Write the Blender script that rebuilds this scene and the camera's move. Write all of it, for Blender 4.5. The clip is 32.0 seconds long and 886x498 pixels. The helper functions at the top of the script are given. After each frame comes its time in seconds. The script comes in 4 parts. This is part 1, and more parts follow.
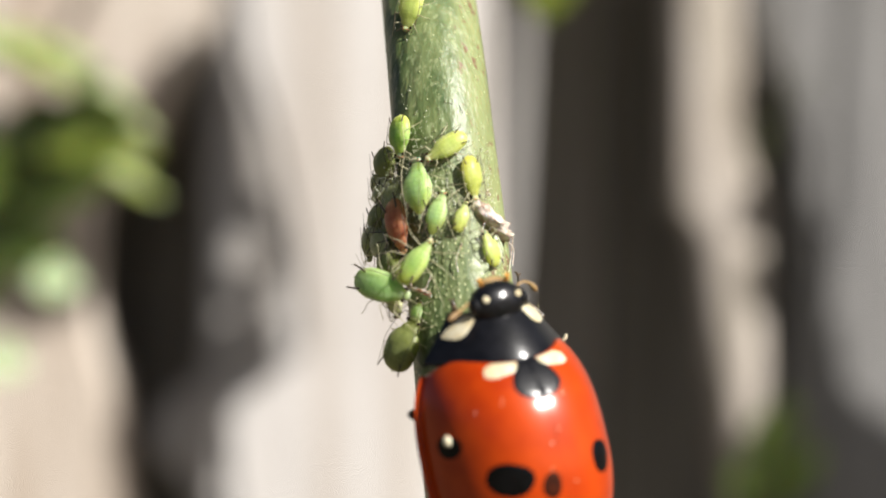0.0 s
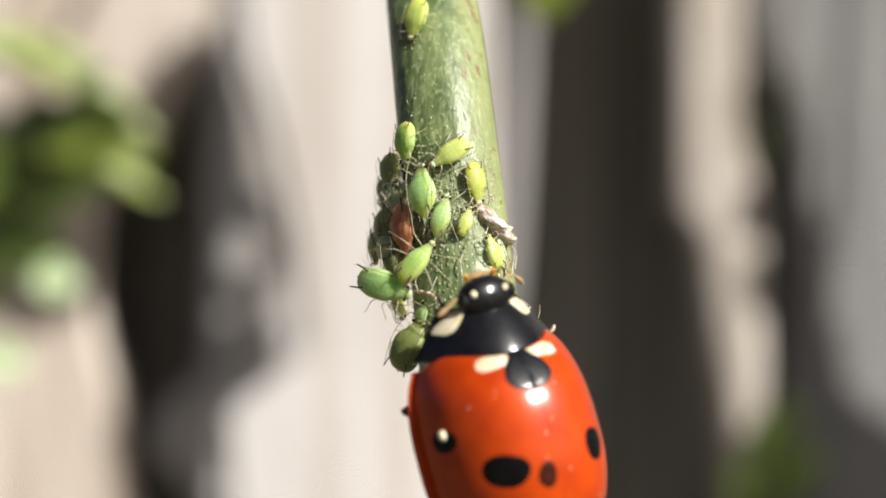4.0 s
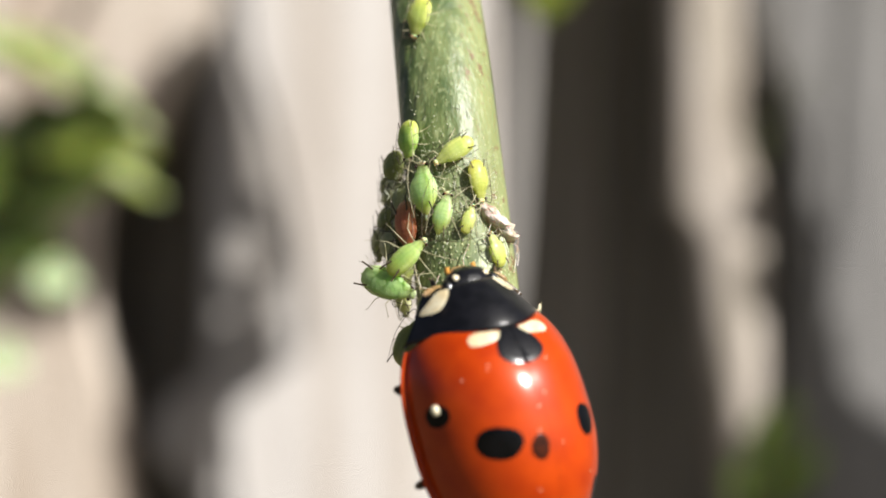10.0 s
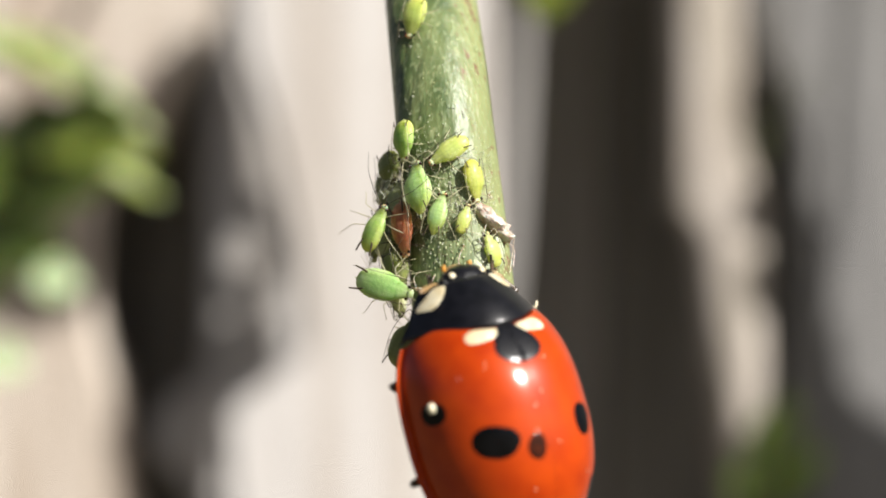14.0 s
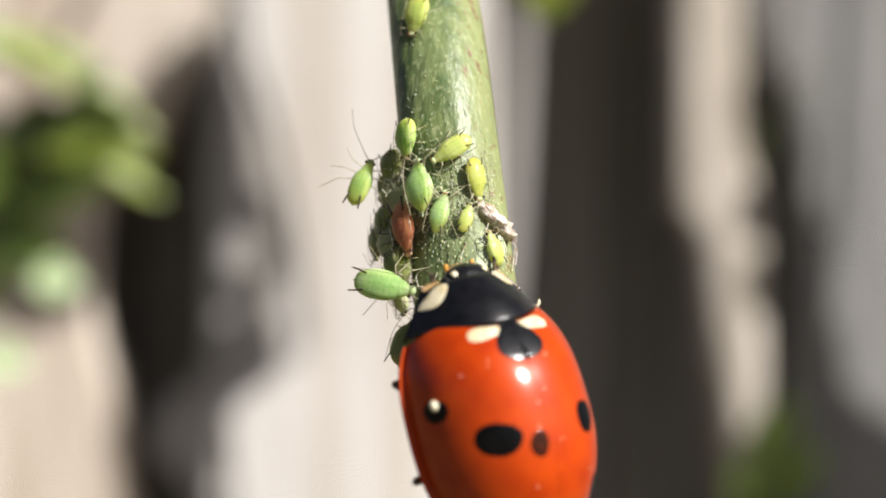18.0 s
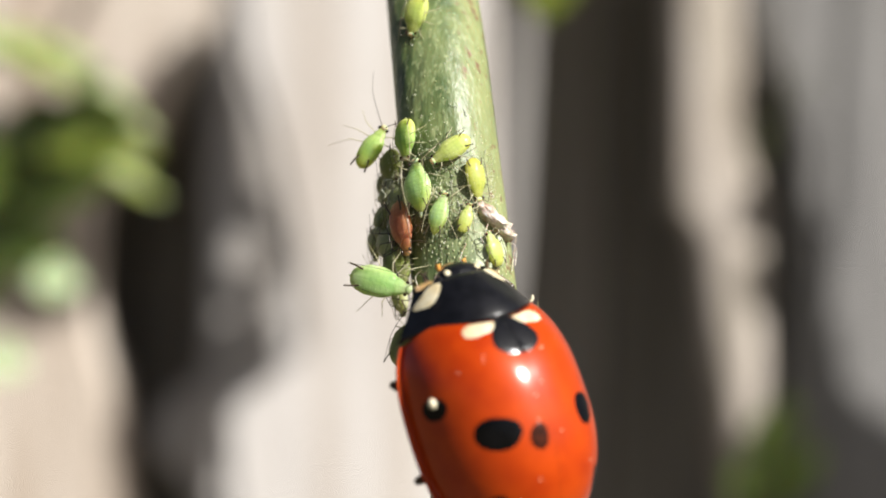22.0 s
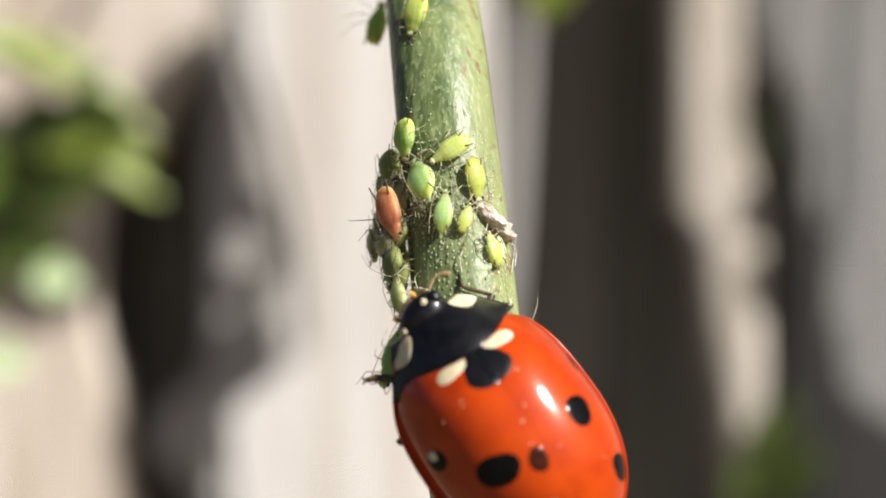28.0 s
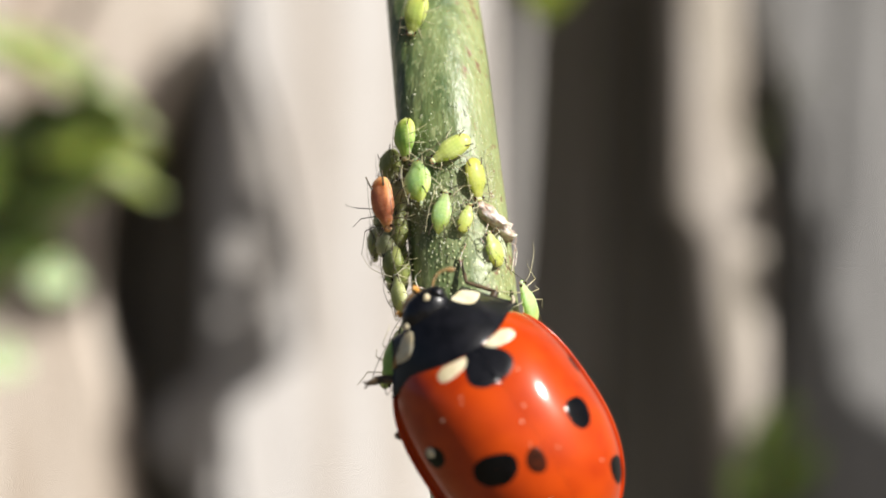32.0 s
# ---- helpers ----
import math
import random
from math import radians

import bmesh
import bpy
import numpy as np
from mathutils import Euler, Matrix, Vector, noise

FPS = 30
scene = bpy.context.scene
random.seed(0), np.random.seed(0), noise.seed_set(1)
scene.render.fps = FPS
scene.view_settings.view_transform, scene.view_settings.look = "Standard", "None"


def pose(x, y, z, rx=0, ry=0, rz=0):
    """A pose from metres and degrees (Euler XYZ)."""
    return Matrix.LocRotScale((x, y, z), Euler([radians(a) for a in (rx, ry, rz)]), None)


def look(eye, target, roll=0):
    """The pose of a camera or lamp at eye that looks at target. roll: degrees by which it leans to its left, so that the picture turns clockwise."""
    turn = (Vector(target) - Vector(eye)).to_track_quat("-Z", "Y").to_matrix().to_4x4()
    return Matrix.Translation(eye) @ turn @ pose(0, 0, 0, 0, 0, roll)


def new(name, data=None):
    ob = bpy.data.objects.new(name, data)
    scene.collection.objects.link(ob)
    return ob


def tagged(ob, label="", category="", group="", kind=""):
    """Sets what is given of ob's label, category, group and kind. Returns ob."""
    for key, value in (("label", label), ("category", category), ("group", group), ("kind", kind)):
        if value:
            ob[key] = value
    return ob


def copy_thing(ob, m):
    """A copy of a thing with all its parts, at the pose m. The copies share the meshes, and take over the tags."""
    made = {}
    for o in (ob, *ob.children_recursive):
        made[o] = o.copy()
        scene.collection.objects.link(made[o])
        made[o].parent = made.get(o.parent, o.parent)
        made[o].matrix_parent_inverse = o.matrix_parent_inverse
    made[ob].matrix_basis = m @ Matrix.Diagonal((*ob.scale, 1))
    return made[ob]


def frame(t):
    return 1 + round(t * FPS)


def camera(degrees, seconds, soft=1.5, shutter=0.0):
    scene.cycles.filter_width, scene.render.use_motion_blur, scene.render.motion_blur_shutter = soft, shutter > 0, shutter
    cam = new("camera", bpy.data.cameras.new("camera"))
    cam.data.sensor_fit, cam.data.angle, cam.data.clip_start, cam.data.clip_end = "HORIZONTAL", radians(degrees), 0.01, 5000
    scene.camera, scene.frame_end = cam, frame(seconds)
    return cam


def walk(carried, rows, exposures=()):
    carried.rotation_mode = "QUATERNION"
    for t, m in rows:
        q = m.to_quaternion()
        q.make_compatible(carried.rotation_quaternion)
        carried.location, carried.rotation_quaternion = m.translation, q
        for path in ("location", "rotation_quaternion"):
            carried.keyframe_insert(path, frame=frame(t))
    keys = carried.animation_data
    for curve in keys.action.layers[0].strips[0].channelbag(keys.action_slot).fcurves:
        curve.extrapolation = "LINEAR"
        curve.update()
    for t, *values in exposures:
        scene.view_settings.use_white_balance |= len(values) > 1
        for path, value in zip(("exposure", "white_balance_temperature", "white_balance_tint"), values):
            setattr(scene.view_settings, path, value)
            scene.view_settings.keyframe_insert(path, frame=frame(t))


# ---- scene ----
MM = 0.001
H = 0.5            # height of the camera over the ground, metres

# ---- camera ----
cam = camera(36, 32.0, soft=1.8, shutter=0.0)
cam.data.dof.use_dof = True
cam.data.dof.focus_distance = 0.0388
cam.data.dof.aperture_fstop = 35.0
EYE = look((0, -0.040, H), (0, 0, H))
walk(cam, [(0, EYE), (32.0, EYE)], exposures=[(0, 0.61), (32.0, 0.61)])

# ---- light ----
SUN_AZ, SUN_EL = radians(51), radians(37)   # from behind the camera, to its right
SUN_TO = Vector((math.cos(SUN_EL) * math.sin(SUN_AZ), -math.cos(SUN_EL) * math.cos(SUN_AZ), math.sin(SUN_EL)))
world = bpy.data.worlds.new("world")
scene.world = world
world.use_nodes = True
wn = world.node_tree.nodes
sky = wn.new("ShaderNodeTexSky")
sky.sky_type, sky.sun_disc = "NISHITA", False
sky.sun_elevation, sky.sun_rotation = SUN_EL, math.pi - SUN_AZ
sky.air_density, sky.dust_density = 0.6, 2.0
wn["Background"].inputs["Strength"].default_value = 0.033
world.node_tree.links.new(sky.outputs[0], wn["Background"].inputs["Color"])
lamp = bpy.data.lights.new("sun", "SUN")
lamp.energy, lamp.angle, lamp.color = 4.75, radians(0.55), (1.0, 0.965, 0.915)
sun = new("sun", lamp)
sun.matrix_basis = look(Vector((0, 0, H)) + SUN_TO * 3, (0, 0, H))


# ---- shapes: built in millimetres ----
class Shape:
    def __init__(self):
        self.v, self.f = [], []

    def grid(self, rows, wrap=False):
        """Faces between equal rows of points; wrap closes each row."""
        o, n = len(self.v), len(rows[0])
        for r in rows:
            self.v += [tuple(p) for p in r]
        for i in range(len(rows) - 1):
            for j in range(n if wrap else n - 1):
                k = (j + 1) % n
                self.f.append((o + i * n + j, o + i * n + k, o + (i + 1) * n + k, o + (i + 1) * n + j))
        return self

    def fan(self, row, tip, flip=False):
        o = len(self.v)
        self.v += [tuple(p) for p in row] + [tuple(tip)]
        n = len(row)
        for j in range(n):
            a, b = o + j, o + (j + 1) % n
            self.f.append((b, a, o + n) if flip else (a, b, o + n))
        return self

    def tube(self, pts, radii, sides=6):
        """A round tube along points, closed at both ends."""
        pts = [Vector(p) for p in pts]
        if isinstance(radii, (int, float)):
            radii = [radii] * len(pts)
        rows = []
        side = None
        for i, p in enumerate(pts):
            d = (pts[min(i + 1, len(pts) - 1)] - pts[max(i - 1, 0)]).normalized()
            if side is None:
                side = d.orthogonal().normalized()
            side = (side - d * side.dot(d)).normalized()
            up = d.cross(side)
            rows.append([p + (side * math.cos(a) + up * math.sin(a)) * radii[i]
                         for a in (2 * math.pi * k / sides for k in range(sides))])
        self.grid(rows, True)
        self.fan(rows[0], pts[0], True)
        self.fan(rows[-1], pts[-1])
        return self

    def ball(self, c, r, n=10, m=7, turn=None):
        """An ellipsoid with radii r; turn: a rotation of it."""
        c = Vector(c)
        turn = turn or Matrix.Identity(3)
        rows = []
        for i in range(1, m):
            a = math.pi * i / m
            rows.append([c + turn @ Vector((r[0] * math.sin(a) * math.cos(2 * math.pi * k / n),
                                            r[1] * math.sin(a) * math.sin(2 * math.pi * k / n),
                                            r[2] * math.cos(a))) for k in range(n)])
        self.grid(rows, True)
        self.fan(rows[0], c + turn @ Vector((0, 0, r[2])), True)
        self.fan(rows[-1], c - turn @ Vector((0, 0, r[2])))
        return self


def part(name, shape, material, parent=None, label="", smooth=True, unit=MM):
    """Links a shape as one mesh object, under a thing or a part."""
    me = bpy.data.meshes.new(name)
    me.from_pydata([(x * unit, y * unit, z * unit) for x, y, z in shape.v], [], shape.f)
    me.polygons.foreach_set("use_smooth", [smooth] * len(me.polygons))
    me.materials.append(material)
    me.update()
    ob = new(name, me)
    if parent:
        ob.parent = parent
    if label:
        ob["label"] = label
    return ob


def thing(name, label, category, group="", kind=""):
    return tagged(new(name), label, category, group, kind)


def smooth_line(pts, n):
    """A rounded path through points."""
    pts = [Vector(p) for p in pts]
    pts = [pts[0] * 2 - pts[1]] + pts + [pts[-1] * 2 - pts[-2]]
    out = []
    for i in range(1, len(pts) - 2):
        p0, p1, p2, p3 = pts[i - 1:i + 3]
        for k in range(n):
            t = k / n
            out.append(0.5 * (2 * p1 + (p2 - p0) * t + (2 * p0 - 5 * p1 + 4 * p2 - p3) * t * t
                              + (3 * p1 - p0 - 3 * p2 + p3) * t ** 3))
    return out + [pts[-2]]


# ---- materials ----
def material(name, base, rough=0.5, **more):
    m = bpy.data.materials.new(name)
    m.use_nodes = True
    b = m.node_tree.nodes["Principled BSDF"]
    b.inputs["Base Color"].default_value = (*base, 1)
    b.inputs["Roughness"].default_value = rough
    for key, value in more.items():
        b.inputs[key.replace("_", " ")].default_value = value
    return m


def varied(m, colours, scale, stretch=(1, 1, 1), detail=4, bump=0.0, bump_scale=None, bump_size=0.00002, second=None, spread=(0.35, 0.65)):
    """Noise between colours at a true size (scale: marks per metre), grain relief, and a second, coarser tint."""
    nt = m.node_tree
    n, l = nt.nodes, nt.links
    b = n["Principled BSDF"]
    co = n.new("ShaderNodeTexCoord")
    mp = n.new("ShaderNodeMapping")
    mp.inputs["Scale"].default_value = stretch
    l.new(co.outputs["Object"], mp.inputs[0])
    nz = n.new("ShaderNodeTexNoise")
    nz.inputs["Scale"].default_value, nz.inputs["Detail"].default_value = scale, detail
    l.new(mp.outputs[0], nz.inputs["Vector"])
    ramp = n.new("ShaderNodeValToRGB")
    ramp.color_ramp.elements[0].position, ramp.color_ramp.elements[1].position = spread
    ramp.color_ramp.elements[0].color = (*colours[0], 1)
    ramp.color_ramp.elements[1].color = (*colours[1], 1)
    l.new(nz.outputs["Fac"], ramp.inputs[0])
    out = ramp.outputs[0]
    if second:
        tint, size, amount = second
        n2 = n.new("ShaderNodeTexNoise")
        n2.inputs["Scale"].default_value, n2.inputs["Detail"].default_value = size, 3
        l.new(mp.outputs[0], n2.inputs["Vector"])
        r2 = n.new("ShaderNodeMapRange")
        r2.inputs["From Min"].default_value, r2.inputs["From Max"].default_value = 0.45, 0.65
        r2.inputs["To Max"].default_value = amount
        l.new(n2.outputs["Fac"], r2.inputs["Value"])
        mix = n.new("ShaderNodeMix")
        mix.data_type = "RGBA"
        l.new(r2.outputs[0], mix.inputs["Factor"])
        l.new(out, mix.inputs["A"])
        mix.inputs["B"].default_value = (*tint, 1)
        out = mix.outputs["Result"]
    l.new(out, b.inputs["Base Color"])
    if bump:
        n3 = n.new("ShaderNodeTexNoise")
        n3.inputs["Scale"].default_value, n3.inputs["Detail"].default_value = bump_scale or scale * 3, 3
        l.new(mp.outputs[0], n3.inputs["Vector"])
        bp = n.new("ShaderNodeBump")
        bp.inputs["Strength"].default_value, bp.inputs["Distance"].default_value = bump, bump_size
        l.new(n3.outputs["Fac"], bp.inputs["Height"])
        l.new(bp.outputs[0], b.inputs["Normal"])
        l.new(bp.outputs[0], b.inputs["Coat Normal"])
    return m


def aphid_skin(name, dark, light, tail):
    """Translucent skin: mottled, ringed across the back, and paler at the tail."""
    m = material(name, light, 0.52, Subsurface_Weight=0.9, Subsurface_Scale=0.0007, Subsurface_Radius=(1.0, 1.0, 0.6), Coat_Weight=0.2, Coat_Roughness=0.26, Specular_IOR_Level=0.3)
    varied(m, (dark, light), 2600, (1, 0.6, 1), 5, second=(tail, 1500, 0.4))
    nt = m.node_tree
    n, l = nt.nodes, nt.links
    b = n["Principled BSDF"]
    old = b.inputs["Base Color"].links[0].from_socket
    co = n.new("ShaderNodeTexCoord")
    sp = n.new("ShaderNodeSeparateXYZ")
    l.new(co.outputs["Generated"], sp.inputs[0])
    ends = n.new("ShaderNodeValToRGB")       # 1 towards head and tail
    for k, (p, v) in enumerate(((0.0, 0.85), (0.2, 0.5), (0.42, 0.1), (0.75, 0.08), (1.0, 0.3))):
        e = ends.color_ramp.elements[k] if k < 2 else ends.color_ramp.elements.new(p)
        e.position, e.color = p, (v, v, v, 1)
    l.new(sp.outputs["Y"], ends.inputs[0])
    mix = n.new("ShaderNodeMix")
    mix.data_type = "RGBA"
    l.new(ends.outputs[0], mix.inputs["Factor"])
    l.new(old, mix.inputs["A"])
    mix.inputs["B"].default_value = (*tail, 1)
    wave = n.new("ShaderNodeTexWave")
    wave.bands_direction = "Y"
    wave.inputs["Scale"].default_value, wave.inputs["Distortion"].default_value, wave.inputs["Detail Scale"].default_value = 3.2, 1.2, 2.0
    l.new(co.outputs["Generated"], wave.inputs["Vector"])
    nz = n.new("ShaderNodeTexNoise")
    nz.inputs["Scale"].default_value, nz.inputs["Detail"].default_value = 16000, 3
    l.new(co.outputs["Object"], nz.inputs["Vector"])
    add = n.new("ShaderNodeMath")
    add.operation, add.inputs[1].default_value = "MULTIPLY_ADD", 0.25
    l.new(wave.outputs["Fac"], add.inputs[0])
    l.new(nz.outputs["Fac"], add.inputs[2])
    bp = n.new("ShaderNodeBump")
    bp.inputs["Strength"].default_value, bp.inputs["Distance"].default_value = 0.5, 0.00002
    l.new(add.outputs[0], bp.inputs["Height"])
    l.new(bp.outputs[0], b.inputs["Normal"])
    out = mix.outputs["Result"]
    away = n.new("ShaderNodeMath")           # 0 along the middle of the back, 0.5 at the flanks
    away.operation, away.inputs[1].default_value = "SUBTRACT", 0.5
    l.new(sp.outputs["X"], away.inputs[0])
    absolute = n.new("ShaderNodeMath")
    absolute.operation = "ABSOLUTE"
    l.new(away.outputs[0], absolute.inputs[0])
    band = n.new("ShaderNodeValToRGB")
    for k, (p, v) in enumerate(((0.0, 0.35), (0.07, 0.12), (0.2, 0.38), (0.34, 0.05), (0.5, 0.0))):
        e = band.color_ramp.elements[k] if k < 2 else band.color_ramp.elements.new(p)
        e.position, e.color = p, (v, v, v, 1)
    l.new(absolute.outputs[0], band.inputs[0])
    lines = n.new("ShaderNodeMapRange")
    lines.inputs["From Min"].default_value, lines.inputs["From Max"].default_value, lines.inputs["To Min"].default_value, lines.inputs["To Max"].default_value = 0.0, 0.35, 0.10, 0.0
    l.new(wave.outputs["Fac"], lines.inputs["Value"])
    most = n.new("ShaderNodeMath")
    most.operation, most.use_clamp = "ADD", True
    l.new(band.outputs[0], most.inputs[0])
    l.new(lines.outputs[0], most.inputs[1])
    deep = n.new("ShaderNodeMix")
    deep.data_type = "RGBA"
    l.new(most.outputs[0], deep.inputs["Factor"])
    l.new(out, deep.inputs["A"])
    deep.inputs["B"].default_value = (*[0.72 * v for v in dark], 1)
    l.new(deep.outputs["Result"], b.inputs["Base Color"])
    return m


SKIN = {
    "green": aphid_skin("aphid_green", (0.28, 0.48, 0.12), (0.46, 0.62, 0.24), (0.62, 0.64, 0.10)),
    "pale": aphid_skin("aphid_pale_green", (0.33, 0.57, 0.22), (0.52, 0.72, 0.37), (0.66, 0.69, 0.08)),
    "lime": aphid_skin("aphid_lime", (0.43, 0.54, 0.14), (0.57, 0.66, 0.23), (0.68, 0.68, 0.12)),
    "yellow": aphid_skin("aphid_yellow", (0.40, 0.49, 0.10), (0.52, 0.59, 0.17), (0.69, 0.59, 0.07)),
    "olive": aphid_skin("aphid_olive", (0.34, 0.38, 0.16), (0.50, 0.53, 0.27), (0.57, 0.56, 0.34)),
    # shade put into the skin colour, for aphids out of the sun
    "dusky": aphid_skin("aphid_shade_dark", (0.19, 0.23, 0.06), (0.30, 0.34, 0.11), (0.36, 0.37, 0.14)),
    "leafy": aphid_skin("aphid_leaf_green", (0.26, 0.49, 0.13), (0.47, 0.67, 0.26), (0.62, 0.70, 0.36)),
    "russet": aphid_skin("aphid_russet", (0.40, 0.12, 0.06), (0.66, 0.27, 0.15), (0.82, 0.42, 0.17)),
}
HEAD_SKIN = {k: varied(material("aphid_head_" + k, c, 0.5, Subsurface_Weight=0.6, Subsurface_Scale=0.0004), (tuple(0.8 * v for v in c), c), 5000)
             for k, c in (("green", (0.58, 0.60, 0.32)), ("pale", (0.62, 0.66, 0.40)), ("lime", (0.66, 0.62, 0.34)), ("yellow", (0.70, 0.60, 0.30)))}
WAX = varied(material("aphid_wax", (0.75, 0.78, 0.55), 0.5), ((0.62, 0.66, 0.36), (0.80, 0.82, 0.62)), 9000)
LIMB_PALE = varied(material("aphid_limb", (0.4, 0.34, 0.2), 0.4), ((0.34, 0.30, 0.16), (0.62, 0.58, 0.38)), 3000)
LIMB_DARK = varied(material("aphid_limb_dark", (0.07, 0.05, 0.03), 0.35), ((0.03, 0.022, 0.015), (0.12, 0.09, 0.05)), 3000)
EYE_DARK = varied(material("aphid_eye", (0.03, 0.012, 0.01), 0.2), ((0.02, 0.008, 0.006), (0.05, 0.02, 0.015)), 30000)
SKIN_DRY = varied(material("shed_skin", (0.75, 0.7, 0.62), 0.45, Subsurface_Weight=0.2, Subsurface_Scale=0.0001),
                  ((0.42, 0.31, 0.22), (0.78, 0.69, 0.60)), 4500, bump=1.0, bump_scale=11000, bump_size=0.00006, spread=(0.36, 0.56))
LITTER = varied(material("litter_fibre", (0.6, 0.6, 0.5), 0.25), ((0.44, 0.46, 0.30), (0.76, 0.76, 0.62)), 2500, spread=(0.4, 0.6))
FILM = varied(material("silvery_film", (0.8, 0.8, 0.74), 0.3), ((0.34, 0.40, 0.20), (0.60, 0.65, 0.46)), 6500, bump=0.7, bump_scale=14000, bump_size=0.00004)
RED_SHELL = varied(material("red_shell", (0.6, 0.08, 0.004), 0.42, Coat_Weight=0.72, Coat_Roughness=0.15, Specular_IOR_Level=0.08),
                   ((0.40, 0.033, 0.0015), (0.53, 0.056, 0.002)), 900, bump=0.16, bump_scale=14000, bump_size=0.000008,
                   second=((0.57, 0.064, 0.002), 400, 0.6))
BLACK_SHELL = varied(material("black_shell", (0.010, 0.010, 0.011), 0.42, Coat_Weight=0.6, Coat_Roughness=0.16, Specular_IOR_Level=0.22),
                     ((0.0025, 0.0026, 0.0035), (0.007, 0.007, 0.009)), 3000, bump=0.5, bump_scale=16000, bump_size=0.000012)
SPOT_BLACK = varied(material("black_spot", (0.006, 0.006, 0.006), 0.5, Coat_Weight=0.4, Coat_Roughness=0.13, Specular_IOR_Level=0.04),
                    ((0.0018, 0.0017, 0.0018), (0.004, 0.004, 0.0045)), 3000)
CREAM_MARK = varied(material("cream_mark", (0.75, 0.66, 0.44), 0.35, Coat_Weight=0.4), ((0.68, 0.57, 0.34), (0.82, 0.75, 0.54)), 3000)
BROWN_MARK = varied(material("brown_mark", (0.12, 0.02, 0.006), 0.5, Coat_Weight=0.2, Coat_Roughness=0.1, Specular_IOR_Level=0.05), ((0.012, 0.006, 0.004), (0.07, 0.014, 0.005)), 3500)
ORANGE_PALP = varied(material("orange_mouthpart", (0.72, 0.32, 0.05), 0.4), ((0.6, 0.24, 0.03), (0.8, 0.42, 0.1)), 6000)
BEETLE_LIMB = varied(material("beetle_limb", (0.04, 0.03, 0.02), 0.35), ((0.025, 0.018, 0.012), (0.15, 0.10, 0.055)), 4000)
BEETLE_PALE = varied(material("beetle_antenna", (0.34, 0.2, 0.08), 0.4), ((0.25, 0.14, 0.05), (0.45, 0.3, 0.13)), 4000)


def stem_material():
    m = material("stem_skin", (0.2, 0.3, 0.06), 0.50, Subsurface_Weight=0.1, Subsurface_Scale=0.0003, Coat_Weight=0.35, Coat_Roughness=0.42, Specular_IOR_Level=0.5)
    varied(m, ((0.075, 0.118, 0.034), (0.175, 0.225, 0.078)), 1900, (1, 1, 0.30), 6, bump=1.0, bump_scale=2600, bump_size=0.00009,
           second=((0.28, 0.32, 0.15), 520, 0.5))
    # sun-reddened blotches along one side of the stem
    nt = m.node_tree
    n, l = nt.nodes, nt.links
    b = n["Principled BSDF"]
    old = b.inputs["Base Color"].links[0].from_socket
    co = n.new("ShaderNodeTexCoord")
    sp = n.new("ShaderNodeSeparateXYZ")
    l.new(co.outputs["Object"], sp.inputs[0])
    nz = n.new("ShaderNodeTexNoise")
    nz.inputs["Scale"].default_value, nz.inputs["Detail"].default_value = 2400, 3
    l.new(co.outputs["Object"], nz.inputs["Vector"])
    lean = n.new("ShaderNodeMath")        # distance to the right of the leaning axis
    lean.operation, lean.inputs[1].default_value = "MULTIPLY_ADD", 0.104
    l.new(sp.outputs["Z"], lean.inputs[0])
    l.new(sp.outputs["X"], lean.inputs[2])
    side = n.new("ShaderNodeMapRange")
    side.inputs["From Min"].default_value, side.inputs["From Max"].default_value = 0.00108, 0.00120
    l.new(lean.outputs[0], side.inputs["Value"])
    blot = n.new("ShaderNodeMapRange")
    blot.inputs["From Min"].default_value, blot.inputs["From Max"].default_value = 0.60, 0.68
    l.new(nz.outputs["Fac"], blot.inputs["Value"])
    mul = n.new("ShaderNodeMath")
    mul.operation = "MULTIPLY"
    l.new(side.outputs[0], mul.inputs[0])
    l.new(blot.outputs[0], mul.inputs[1])
    mix = n.new("ShaderNodeMix")
    mix.data_type = "RGBA"
    mix.inputs["B"].default_value = (0.20, 0.12, 0.06, 1)
    l.new(mul.outputs[0], mix.inputs["Factor"])
    lit_flank = n.new("ShaderNodeMapRange")      # yellower skin, also painted paler for the sunlight on this side
    lit_flank.inputs["From Min"].default_value, lit_flank.inputs["From Max"].default_value, lit_flank.inputs["To Max"].default_value = 0.0010, 0.0015, 0.5
    l.new(lean.outputs[0], lit_flank.inputs["Value"])
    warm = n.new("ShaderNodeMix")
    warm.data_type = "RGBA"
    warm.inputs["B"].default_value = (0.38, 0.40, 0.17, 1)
    l.new(lit_flank.outputs[0], warm.inputs["Factor"])
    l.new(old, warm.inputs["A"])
    stretch = n.new("ShaderNodeMapping")
    stretch.inputs["Scale"].default_value = (1, 1, 0.45)
    l.new(co.outputs["Object"], stretch.inputs[0])
    grain = n.new("ShaderNodeTexNoise")
    grain.inputs["Scale"].default_value, grain.inputs["Detail"].default_value = 7500, 2
    l.new(stretch.outputs[0], grain.inputs["Vector"])
    sharp = n.new("ShaderNodeMapRange")
    sharp.inputs["From Min"].default_value, sharp.inputs["From Max"].default_value, sharp.inputs["To Max"].default_value = 0.54, 0.66, 0.45
    l.new(grain.outputs["Fac"], sharp.inputs["Value"])
    fleck = n.new("ShaderNodeMix")
    fleck.data_type = "RGBA"
    fleck.inputs["B"].default_value = (0.40, 0.45, 0.23, 1)
    l.new(sharp.outputs[0], fleck.inputs["Factor"])
